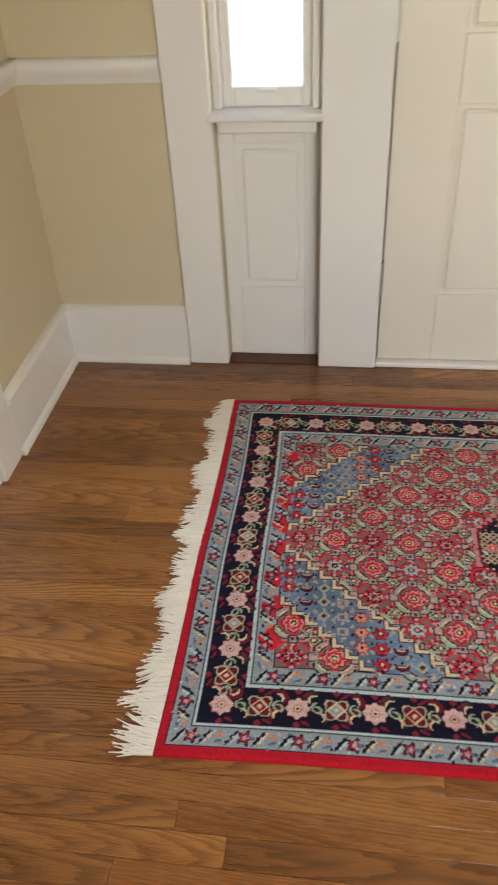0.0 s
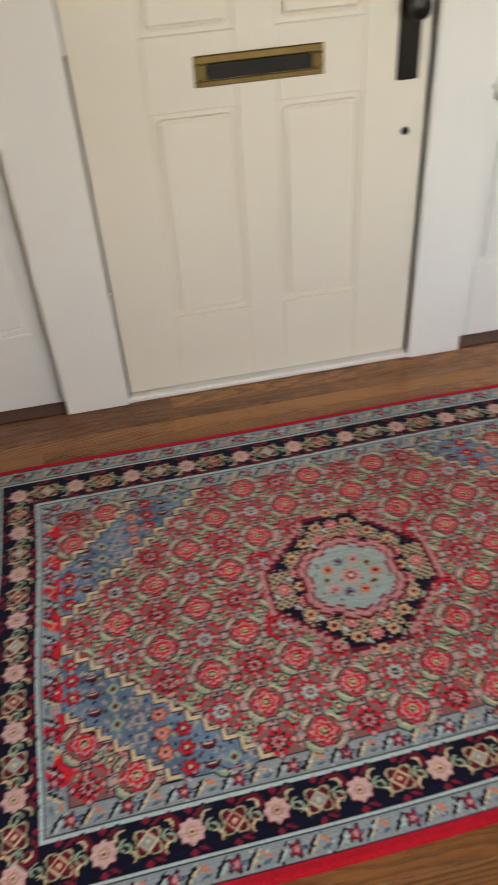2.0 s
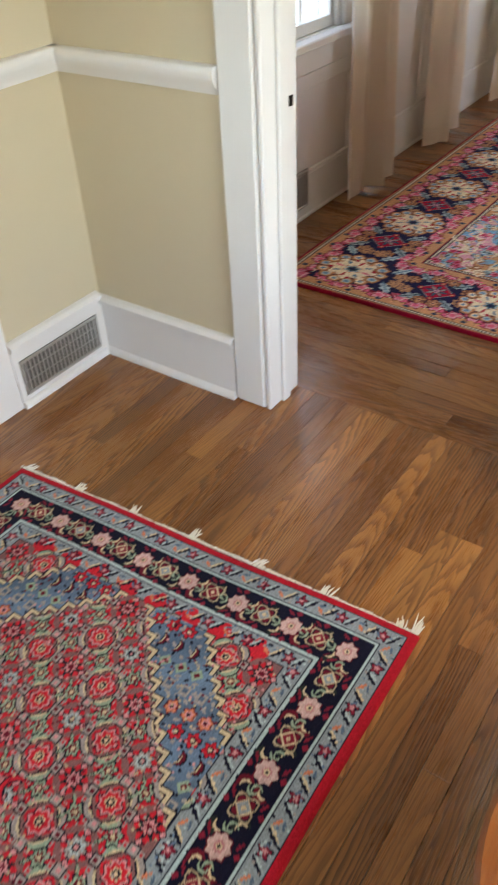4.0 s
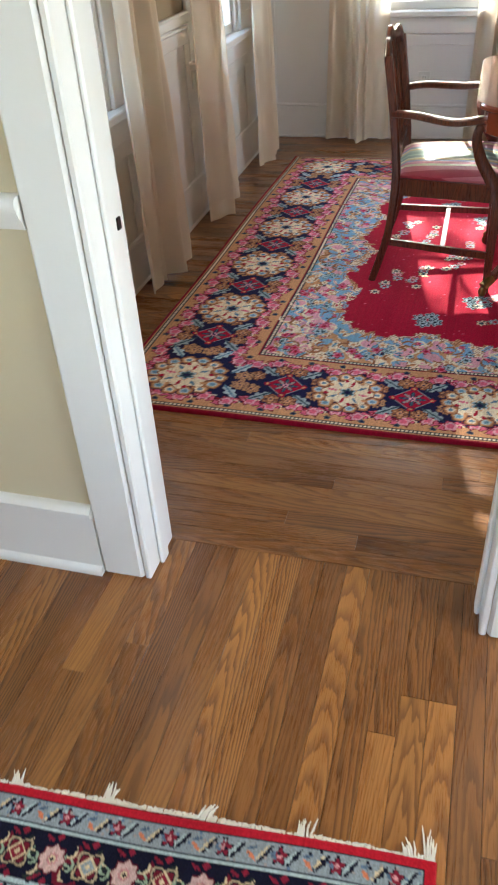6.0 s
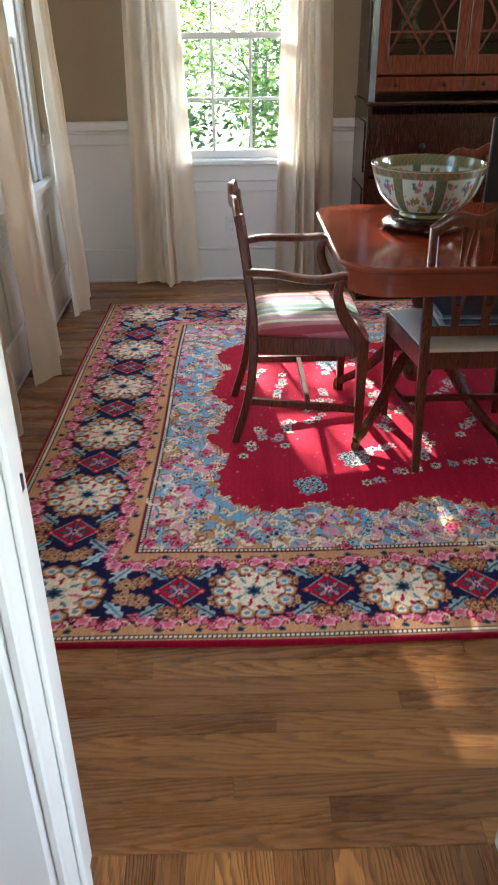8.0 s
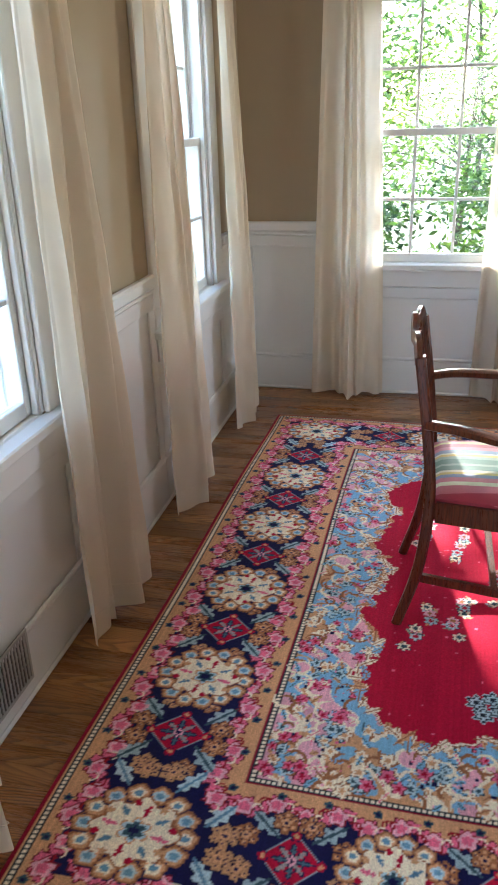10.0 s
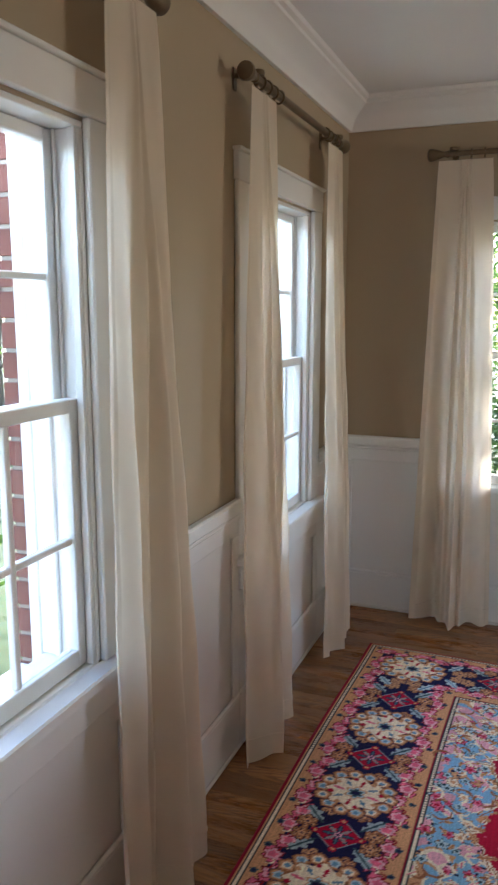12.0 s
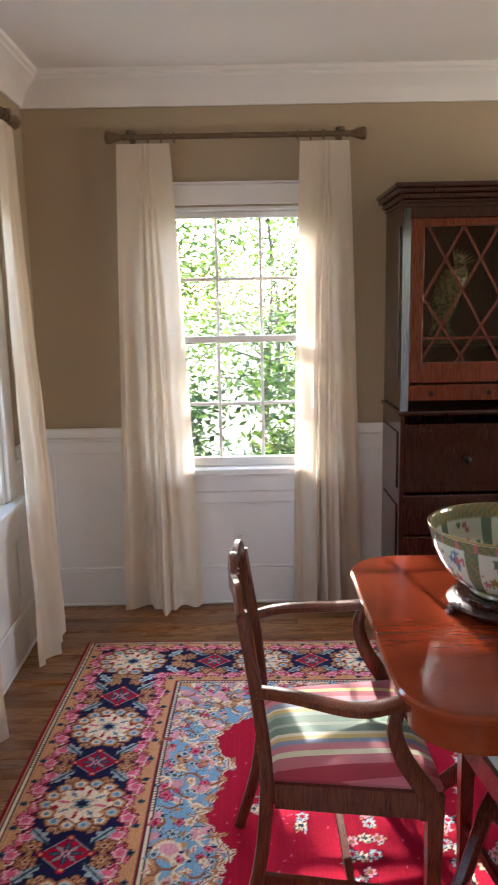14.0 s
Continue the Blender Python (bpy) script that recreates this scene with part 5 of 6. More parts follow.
curtain("curtain", pose(X_E - ROD_OFF - 0.005, E1 + 0.43, 0, 0, 0, -90), 0.29, 15, 0.9, 0.02)
curtain("curtain", pose(X_E - ROD_OFF - 0.005, E1 - 0.41, 0, 0, 0, -90), 0.27, 16, 0.8, 0.01, "cream linen curtain glowing with sunlight beside the window")

# ---- vents and outlet ----


def vent(name, m, w, h, bars, label):
    v = thing(name, m, label, "vent")
    # Flat dark sheet painted as the shaded hollow behind the slats.
    part("backing", boxes((-w / 2, w / 2, -0.002, -0.0005, 0, h)), HOLE_SHADE, v)
    part("frame", boxes((-w / 2, w / 2, -0.007, -0.002, 0, 0.01), (-w / 2, w / 2, -0.007, -0.002, h - 0.01, h), (-w / 2, -w / 2 + 0.01, -0.007, -0.002, 0.0105, h - 0.0105), (w / 2 - 0.01, w / 2, -0.007, -0.002, 0.0105, h - 0.0105), bevel=0.001), VENT, v)
    for i in range(bars):
        x = -w / 2 + 0.01 + (w - 0.02) * (i + 0.5) / bars
        bm = bmesh.new()
        sweep(bm, [(x, -0.005, 0.0105), (x, -0.005, h - 0.0105)], (0.52 * (w - 0.02) / bars, 0.003), side=(1, 0, 0))
        part("slat", bm, VENT, v)
    for z in (h * 0.35, h * 0.66):
        part("cross_bar", boxes((-w / 2 + 0.0105, w / 2 - 0.0105, -0.0032, -0.0022, z - 0.002, z + 0.002)), VENT, v)
    return v


part_base = base_run("baseboard_north_east", 1.873, X_P - 0.016, Y_N, h=0.23)
vent("floor_vent", pose(2.062, Y_N - 0.0165, 0.04), 0.335, 0.122, 19, "grey metal wall vent set in the white baseboard")
vent("floor_vent", pose(3.43, Y_N - 0.0185, 0.055), 0.30, 0.165, 18, "grey metal wall vent set in the dining room baseboard")
o = thing("outlet", pose(X_E - 0.0065, 1.177, 0.338), "white electrical outlet on the white wainscot", "outlet")
part("plate", boxes((-0.006, 0, -0.035, 0.035, -0.057, 0.057), bevel=0.002), PLASTIC_WHITE, o)
for z in (-0.024, 0.024):
    part("socket", boxes((-0.009, -0.0062, -0.016, 0.016, z - 0.014, z + 0.014), bevel=0.002), PLASTIC_WHITE, o)
    # Socket holes are raised dark bars, their inner shade put into the colour.
    part("slot", boxes((-0.0098, -0.0091, -0.008, -0.006, z - 0.005, z + 0.006)), HOLE_SHADE, o)
    part("slot", boxes((-0.0098, -0.0091, 0.006, 0.008, z - 0.005, z + 0.006)), HOLE_SHADE, o)

# ---- dining chairs ----


def dining_chair(name, m, arms, seat_mat, label):
    """Local: +y is the front, x across, z up from the rug."""
    c = thing(name, m, label, "chair", "chairs at the dining table")
    # seat frame and cushion
    fw, bw, fy, by, sz = 0.27 if arms else 0.245, 0.215 if arms else 0.20, 0.20, -0.20, 0.43
    for nm, p, q in (("front_rail", (-fw + 0.02, fy - 0.014, 0.395), (fw - 0.02, fy - 0.014, 0.395)), ("back_rail", (-bw + 0.02, by + 0.012, 0.395), (bw - 0.02, by + 0.012, 0.395)), ("side_rail", (-fw + 0.016, fy - 0.02, 0.395), (-bw + 0.014, by + 0.02, 0.395)), ("side_rail", (fw - 0.016, fy - 0.02, 0.395), (bw - 0.014, by + 0.02, 0.395))):
        bm = bmesh.new()
        sweep(bm, [p, q], (0.065, 0.026), side=(0, 0, 1))
        part(nm, bm, CHAIR_WOOD, c)
    bm = bmesh.new()
    n = 12
    grid = {}
    for j in range(n + 1):
        for i in range(n + 1):
            u, v = i / n * 2 - 1, j / n * 2 - 1
            hw = (bw - 0.012) + (fw - bw) * (v + 1) / 2
            bulge = (1 - u ** 4) * (1 - v ** 4)
            grid[i, j] = bm.verts.new((u * hw, v * 0.205, sz + 0.008 + 0.032 * bulge ** 0.5))
    for j in range(n):
        for i in range(n):
            bm.faces.new((grid[i, j], grid[i + 1, j], grid[i + 1, j + 1], grid[i, j + 1]))
    ring = [grid[i, 0] for i in range(n + 1)] + [grid[n, j] for j in range(1, n + 1)] + [grid[i, n] for i in range(n - 1, -1, -1)] + [grid[0, j] for j in range(n - 1, 0, -1)]
    low = [bm.verts.new((v.co.x * 0.97, v.co.y * 0.97, sz - 0.012)) for v in ring]
    for i in range(len(ring)):
        k = (i + 1) % len(ring)
        bm.faces.new((ring[i], ring[k], low[k], low[i]))
    part("seat", bm, seat_mat, c, smooth=True)
    # legs
    for sg in (-1, 1):
        bm = bmesh.new()
        sweep(bm, [(sg * (fw - 0.018), fy - 0.015, 0.0), (sg * (fw - 0.018), fy - 0.015, 0.425)], [(0.026, 0.026), (0.04, 0.04)], side=(1, 0, 0))
        part("front_leg", bm, CHAIR_WOOD, c)
        bm = bmesh.new()
        pts = curve_pts([(sg * (bw - 0.005), by - 0.075, 0.0), (sg * (bw - 0.012), by - 0.02, 0.2), (sg * (bw - 0.012), by, 0.42), (sg * (bw - 0.004), by - 0.016, 0.62), (sg * (bw + 0.008), by - 0.05, 0.86)], 5)
        k = len(pts)
        sweep(bm, pts, [(0.026 + 0.008 * math.sin(i / (k - 1) * math.pi), 0.034 - 0.008 * abs(i / (k - 1) - 0.45)) for i in range(k)], side=(1, 0, 0), round_it=8)
        part("back_post", bm, CHAIR_WOOD, c, smooth=True)
        bm = bmesh.new()
        sweep(bm, [(sg * (fw - 0.018), fy - 0.02, 0.15), (sg * (bw - 0.012), by - 0.02, 0.17)], (0.026, 0.015), side=(0, 0, 1))
        part("stretcher", bm, CHAIR_WOOD, c)
    bm = bmesh.new()
    sweep(bm, [(-(fw + bw) / 2 + 0.02, 0.0, 0.158), ((fw + bw) / 2 - 0.02, 0.0, 0.158)], (0.022, 0.018), side=(0, 0, 1))
    part("cross_stretcher", bm, CHAIR_WOOD, c)
    # back: serpentine crest, lower rail and pierced splats
    bm = bmesh.new()
    crest = curve_pts([(-bw - 0.012, by - 0.052, 0.845), (-bw + 0.05, by - 0.06, 0.885), (-0.07, by - 0.07, 0.875), (0, by - 0.073, 0.905), (0.07, by - 0.07, 0.875), (bw - 0.05, by - 0.06, 0.885), (bw + 0.012, by - 0.052, 0.845)], 5)
    sweep(bm, crest, (0.042, 0.022), side=(0, 0, 1), round_it=8)
    part("crest_rail", bm, CHAIR_WOOD, c, smooth=True)
    bm = bmesh.new()
    sweep(bm, [(-bw + 0.01, by - 0.012, 0.505), (bw - 0.01, by - 0.012, 0.505)], (0.03, 0.018), side=(0, 0, 1))
    part("lower_rail", bm, CHAIR_WOOD, c)
    for k in (-1, 0, 1):
        bm = bmesh.new()
        x0 = k * bw * 0.5
        for sg in (-1, 1):
            pts = curve_pts([(x0 + sg * 0.006, by - 0.014, 0.515), (x0 + sg * 0.010, by - 0.02, 0.58), (x0 + sg * 0.022, by - 0.03, 0.67), (x0 + sg * 0.010, by - 0.044, 0.76), (x0 + sg * 0.02, by - 0.06, 0.875)], 4)
            sweep(bm, pts, (0.013, 0.011), side=(1, 0, 0), round_it=6)
        sweep(bm, [(x0, by - 0.014, 0.515), (x0, by - 0.03, 0.6)], (0.016, 0.01), side=(1, 0, 0))
        part("splat", bm, CHAIR_WOOD, c, smooth=True)
    if arms:
        for sg in (-1, 1):
            bm = bmesh.new()
            pts = curve_pts([(sg * (bw + 0.002), by - 0.02, 0.665), (sg * (bw + 0.035), by + 0.06, 0.668), (sg * (fw + 0.02), by + 0.2, 0.655), (sg * (fw + 0.006), by + 0.315, 0.665)], 6)
            k = len(pts)
            sweep(bm, pts, [(0.05 - 0.02 * abs(i / (k - 1) - 0.75), 0.026) for i in range(k)], side=(1, 0, 0), round_it=8)
            part("armrest", bm, CHAIR_WOOD, c, smooth=True)
            bm = bmesh.new()
            pts = curve_pts([(sg * (fw + 0.004), by + 0.30, 0.66), (sg * (fw + 0.004), by + 0.285, 0.60), (sg * (fw - 0.003), by + 0.31, 0.52), (sg * (fw - 0.004), by + 0.365, 0.43), (sg * (fw - 0.004), by + 0.375, 0.37)], 6)
            k = len(pts)
            sweep(bm, pts, [(0.026, 0.028 + 0.03 * (i / (k - 1))) for i in range(k)], side=(1, 0, 0), round_it=8)
            part("arm_support", bm, CHAIR_WOOD, c, smooth=True)
    return c


dining_chair("dining_chair", pose(4.285, 0.905, 0.012, 0, 0, 180), True, STRIPES, "carved walnut armchair with a striped satin seat beside the table")
side_chair = dining_chair("dining_chair", pose(4.10, 0.345, 0.012, 0, 0, -90), False, CREAM_SEAT, "walnut side chair with pierced splats and a cream seat")
dining_chair("dining_chair", pose(4.9, -0.02, 0.012, 0, 0, 90), False, CREAM_SEAT, "walnut side chair on the far side of the table")

# magazines lying on the side chair's seat
for k in range(5):
    w, h = 0.29 - 0.01 * (k % 3), 0.22 - 0.008 * (k % 2)
    mg = tagged(part("magazine", boxes((-w / 2, w / 2, -h / 2, h / 2, 0, 0.011), bevel=0.001), PAPER if k % 2 else PAPER_BLUE), "stacked glossy magazine on the cream chair seat", "magazine", "magazines on the chair")
    mg.matrix_world = pose(4.09 + 0.01 * (k % 2), 0.32, 0.484 + 0.0112 * k, 0, 0, 90 + (k * 37 % 11 - 5))

# ---- dining table ----
TX0, TX1, TY0, TY1, TZ = 3.80, 4.76, -1.25, 0.835, 0.757
table = thing("dining_table", pose((TX0 + TX1) / 2, (TY0 + TY1) / 2, 0.012), "polished mahogany pedestal dining table on the crimson rug", "table")


def rounded_slab(x0, x1, y0, y1, z0, z1, r, seg=10, lip=0.006):
    bm = bmesh.new()

    def loop(inset, z):
        out = []
        for cx, cy, a0 in ((x1 - r, y1 - r, 0), (x0 + r, y1 - r, 90), (x0 + r, y0 + r, 180), (x1 - r, y0 + r, 270)):
            for k in range(seg + 1):
                a = radians(a0 + 90 * k / seg)
                out.append(bm.verts.new((cx + (r - inset) * math.cos(a), cy + (r - inset) * math.sin(a), z)))
        return out
    loops = [loop(lip * 1.6, z0), loop(0.0, z0 + lip), loop(0.0, z1 - lip), loop(lip, z1)]
    n = len(loops[0])
    for a, b in zip(loops, loops[1:]):
        for i in range(n):
            bm.faces.new((a[i], a[(i + 1) % n], b[(i + 1) % n], b[i]))
    bm.faces.new(loops[0][::-1])
    bm.faces.new(loops[-1])
    return bm


hx, hy = (TX1 - TX0) / 2, (TY1 - TY0) / 2
part("tabletop", rounded_slab(-hx, hx, -hy, hy, TZ - 0.034, TZ - 0.012, 0.15), MAHOGANY_TOP, table, "red mahogany top with a reeded edge", True)
part("apron", rounded_slab(-hx + 0.03, hx - 0.03, -hy + 0.03, hy - 0.03, TZ - 0.115, TZ - 0.0345, 0.14, lip=0.002), MAHOGANY_TOP, table, smooth=True)
for py in (0.455 - (TY0 + TY1) / 2, -0.87 - (TY0 + TY1) / 2):
    px = 4.275 - (TX0 + TX1) / 2
    bm = bmesh.new()
    lathe(bm, [(0.05, 0.17), (0.062, 0.2), (0.062, 0.23), (0.04, 0.26), (0.05, 0.3), (0.07, 0.36), (0.06, 0.42), (0.038, 0.46), (0.05, 0.5), (0.055, 0.56), (0.075, 0.6), (0.075, 0.64)], (px, py, 0), 20)
    ped = part("pedestal", bm, MAHOGANY, table, smooth=True)
    for a in (45, 135, 225, 315):
        ca, sa = math.cos(radians(a)), math.sin(radians(a))
        bm = bmesh.new()
        pts = curve_pts([(px + ca * 0.03, py + sa * 0.03, 0.29), (px + ca * 0.12, py + sa * 0.12, 0.27), (px + ca * 0.24, py + sa * 0.24, 0.14), (px + ca * 0.36, py + sa * 0.36, 0.05)], 5)
        k = len(pts)
        sweep(bm, pts, [(0.034, 0.055 - 0.022 * i / (k - 1)) for i in range(k)], side=(-sa, ca, 0), round_it=8)
        leg = part("leg", bm, MAHOGANY, table, smooth=True)
        bm = bmesh.new()
        sweep(bm, [(px + ca * 0.345, py + sa * 0.345, 0.06), (px + ca * 0.39, py + sa * 0.39, 0.036)], [(0.036, 0.036), (0.034, 0.034)], side=(-sa, ca, 0), round_it=8)
        lathe(bm, [(0.013, 0.0005), (0.016, 0.008), (0.016, 0.022), (0.01, 0.034)], (px + ca * 0.39, py + sa * 0.39, 0), 12)
        part("brass_foot", bm, BRASS, leg, "brass caster foot", True)

# ---- punch bowl on its stand ----
BX, BY = 4.33, 0.47
stand = thing("bowl_stand", pose(BX, BY, TZ), "dark carved wooden bowl stand on the table", "stand")
bm = bmesh.new()
lathe(bm, [(0.10, 0.012), (0.145, 0.012), (0.152, 0.022), (0.14, 0.032), (0.125, 0.036), (0.125, 0.046), (0.09, 0.046)], seg=40)
part("ring", bm, CABINET_WOOD, stand, smooth=True)
for k in range(5):
    a = 2 * math.pi * k / 5 + 0.5
    bm = bmesh.new()
    ca, sa = math.cos(a), math.sin(a)
    sweep(bm, curve_pts([(0.13 * ca, 0.13 * sa, 0.024), (0.155 * ca, 0.155 * sa, 0.018), (0.15 * ca, 0.15 * sa, 0.008), (0.165 * ca, 0.165 * sa, 0.0035)], 4), (0.026, 0.007), side=(-sa, ca, 0), round_it=8)
    part("foot", bm, CABINET_WOOD, stand, smooth=True)

BOWL_PROF = [(0.088, 0.0), (0.094, 0.004), (0.094, 0.018), (0.13, 0.034), (0.165, 0.07), (0.186, 0.115), (0.198, 0.158), (0.203, 0.176), (0.2035, 0.18), (0.2, 0.181), (0.194, 0.174), (0.181, 0.115), (0.158, 0.072), (0.12, 0.036), (0.05, 0.026)]
m, nt, bs = base_mat("famille_porcelain")
at = nt.nodes.new("ShaderNodeAttribute")
at.attribute_name = "glaze"
nt.links.new(at.outputs["Color"], bs.inputs["Base Color"])
bs.inputs["Roughness"].default_value = 0.12
bs.inputs["Coat Weight"].default_value = 0.5
PORCELAIN = m


def porcelain_bowl():
    seg = 360
    prof = curve_pts([(r, 0, z) for r, z in BOWL_PROF], 8)
    n = len(prof)
    arc = np.array([p.x for p in prof])
    zz = np.array([p.z for p in prof])
    ang = np.linspace(0, 2 * math.pi, seg, endpoint=False)
    co = np.stack([np.outer(arc, np.cos(ang)), np.outer(arc, np.sin(ang)), np.outer(zz, np.ones(seg))], -1).reshape(-1, 3)
    faces = [(j * seg + i, j * seg + (i + 1) % seg, (j + 1) * seg + (i + 1) % seg, (j + 1) * seg + i) for j in range(n - 1) for i in range(seg)]
    faces.append(tuple((n - 1) * seg + i for i in range(seg)))
    me = bpy.data.meshes.new("bowl")
    me.from_pydata([tuple(c) for c in co], [], faces)
    # painted glaze: panels of sprays between green diaper bands, a gilt rim
    a2, j2 = np.meshgrid(ang, np.arange(n))
    z2 = np.broadcast_to(zz[:, None], a2.shape)
    outer = j2 < int(np.argmax(zz))
    c = np.zeros(a2.shape + (3,)) + np.array(lin("#bcc2b4"))
    panel = (a2 / (2 * math.pi) * 8) % 1.0
    kind = np.floor(a2 / (2 * math.pi) * 8).astype(int) % 2
    speck = np.sin(a2 * 90) * np.sin(z2 * 700) + 0.6 * np.sin(a2 * 53 + z2 * 300)
    green, rose, gold, blue = (np.array(lin(h)) for h in ("#586c5a", "#a8696a", "#8c7340", "#64769a"))
    body = outer & (z2 > 0.03) & (z2 < 0.15)
    c[body & (np.abs(panel - 0.5) > 0.38)] = green
    c[body & (np.abs(panel - 0.5) > 0.38) & (speck > 0.5)] = gold
    flower = body & (np.abs(panel - 0.5) <= 0.365)
    u, w = (panel - 0.5) * 0.157, z2 - 0.09
    for k in range(60):
        fx, fz, fr = rnd.uniform(-0.06, 0.06), rnd.uniform(-0.05, 0.05), rnd.uniform(0.004, 0.012)
        hit = flower & (np.hypot(u - fx, w - fz) < fr * (1 + 0.3 * np.sin(5 * np.arctan2(w - fz, u - fx)))) & (kind == k % 2)
        c[hit] = (green, rose, blue, green, rose, gold)[k % 6]
    band = outer & (z2 >= 0.15) & (z2 < 0.175)
    c[band] = green
    c[band & (speck > 0.2)] = gold
    c[band & (np.sin(a2 * 24) > 0.85)] = rose
    c[(z2 < 0.03) & outer] = gold * 0.9
    c[(z2 < 0.03) & outer & (speck > 0.3)] = green
    c[z2 >= 0.176] = gold
    inside = ~outer
    ib = inside & (z2 > 0.145)
    c[ib] = gold
    c[ib & (speck > 0.1)] = green
    c[inside & (z2 > 0.07) & (z2 < 0.145) & (np.abs(panel - 0.5) > 0.40)] = green
    for k in range(10):
        hit = inside & (z2 < 0.14) & (np.hypot(u - rnd.uniform(-0.05, 0.05), w - rnd.uniform(-0.03, 0.04)) < 0.008)
        c[hit] = (green, rose)[k % 2]
    att = me.attributes.new("glaze", "FLOAT_COLOR", "POINT")
    rgba = np.concatenate([c, np.ones(a2.shape + (1,))], -1)
    att.data.foreach_set("color", rgba.astype(np.float32).reshape(-1))
    me.polygons.foreach_set("use_smooth", [True] * len(faces))
    me.materials.append(PORCELAIN)
    return new("punch_bowl", me)


bowl = tagged(porcelain_bowl(), "large painted porcelain punch bowl on a dark stand", "bowl")
bowl.matrix_world = pose(BX, BY, TZ + 0.047)

# things at the table's far part
for k in range(3):
    mg = tagged(part("magazine", boxes((-0.14, 0.14, -0.105, 0.105, 0, 0.008), bevel=0.001), PAPER if k != 1 else PAPER_BLUE), "white magazine lying on the polished table", "magazine", "magazines on the table")
    mg.matrix_world = pose(4.08 + 0.015 * k, 0.09, TZ + 0.001 + 0.0085 * k, 0, 0, 70 + 9 * k)
mon = thing("monitor", pose(4.45, 0.05, TZ), "black flat monitor standing on the table", "monitor")
part("screen", boxes((-0.012, 0.012, -0.26, 0.17, 0.06, 0.36), bevel=0.004), BLACK, mon)
part("neck", boxes((-0.01, 0.02, -0.06, -0.03, 0.008, 0.08), bevel=0.003), BLACK, mon)
part("base", boxes((-0.08, 0.08, -0.14, 0.05, 0.0005, 0.008), bevel=0.003), BLACK, mon)
gl = thing("eyeglasses", pose(4.1, 0.09, TZ + 0.028), "thin black wire eyeglasses on the magazines", "eyeglasses")
for sg in (-1, 1):
    bm = bmesh.new()
    sweep(bm, [(0, sg * 0.03 + 0.022 * math.cos(a), 0.018 + 0.017 * math.sin(a)) for a in [i * 2 * math.pi / 16 for i in range(17)]], (0.0025, 0.0025), side=(1, 0, 0))
    part("rim", bm, BLACK, gl)
    bm = bmesh.new()
    sweep(bm, [(0, sg * 0.053, 0.022), (0.07, sg * 0.056, 0.02), (0.11, sg * 0.056, 0.004)], (0.0025, 0.0025), side=(0, 1, 0))
    part("temple", bm, BLACK, gl)

# ---- glazed secretary cabinet ----
CX0, CX1, CY0, CY1 = 5.80, X_E - 0.036, -0.52, 0.452
cab = thing("secretary_cabinet", pose(CX0, (CY0 + CY1) / 2, 0), "tall dark mahogany secretary with glazed lattice doors", "cabinet")
hw, dp = (CY1 - CY0) / 2, CX1 - CX0
# lower desk
part("base_side", boxes((0.0, dp, hw - 0.022, hw, 0.09, 1.04), bevel=0.002), CABINET_WOOD, cab)
part("base_side", boxes((0.0, dp, -hw, -hw + 0.022, 0.09, 1.04), bevel=0.002), CABINET_WOOD, cab)
part("side_panel", boxes((0.05, dp - 0.05, hw + 0.0005, hw + 0.006, 0.16, 0.62), bevel=0.003), CABINET_WOOD, cab)
part("side_panel", boxes((0.05, dp - 0.05, hw + 0.0005, hw + 0.006, 0.7, 0.96), bevel=0.003), CABINET_WOOD, cab)
part("base_back", boxes((dp - 0.015, dp, -hw + 0.0225, hw - 0.0225, 0.09, 1.04)), CABINET_WOOD, cab)
part("base_top", boxes((-0.012, dp, -hw - 0.012, hw + 0.012, 1.0405, 1.06), bevel=0.006), CABINET_WOOD, cab)
part("plinth", boxes((-0.01, dp, -hw - 0.008, hw + 0.008, 0.0, 0.0895), bevel=0.006), CABINET_WOOD, cab)
ff = part("fall_front", boxes((0.0005, 0.02, -hw + 0.0225, hw - 0.0225, 0.69, 1.0), bevel=0.003), CABINET_WOOD, cab)
part("fall_panel", boxes((-0.003, 0.0, -hw + 0.06, hw - 0.06, 0.73, 0.97), bevel=0.002), CABINET_WOOD, ff)
for k in range(3):
    z0 = 0.1 + k * 0.195
    dr = part("drawer", boxes((0.0005, 0.02, -hw + 0.0225, hw - 0.0225, z0, z0 + 0.185), bevel=0.003), CABINET_WOOD, cab)
    for y in (-0.3, 0.3):
        bm = bmesh.new()
        lathe(bm, [(0.006, 0), (0.006, 0.01), (0.013, 0.014), (0.014, 0.02), (0.008, 0.026)], seg=14)
        bmesh.ops.rotate(bm, matrix=Euler((0, radians(-90), 0)).to_matrix(), verts=bm.verts)
        bmesh.ops.translate(bm, vec=(0.0, y, z0 + 0.1), verts=bm.verts)
        part("knob", bm, DARK_METAL, dr, "small dark knob", True)
bm = bmesh.new()
lathe(bm, [(0.008, 0), (0.008, 0.012), (0.017, 0.017), (0.018, 0.024), (0.01, 0.03)], seg=14)
bmesh.ops.rotate(bm, matrix=Euler((0, radians(-90), 0)).to_matrix(), verts=bm.verts)
bmesh.ops.translate(bm, vec=(-0.003, 0.19, 0.84), verts=bm.verts)
part("knob", bm, DARK_METAL, ff, "small dark knob", True)
# upper case with canted corners
UW, CH = hw - 0.004, 0.028
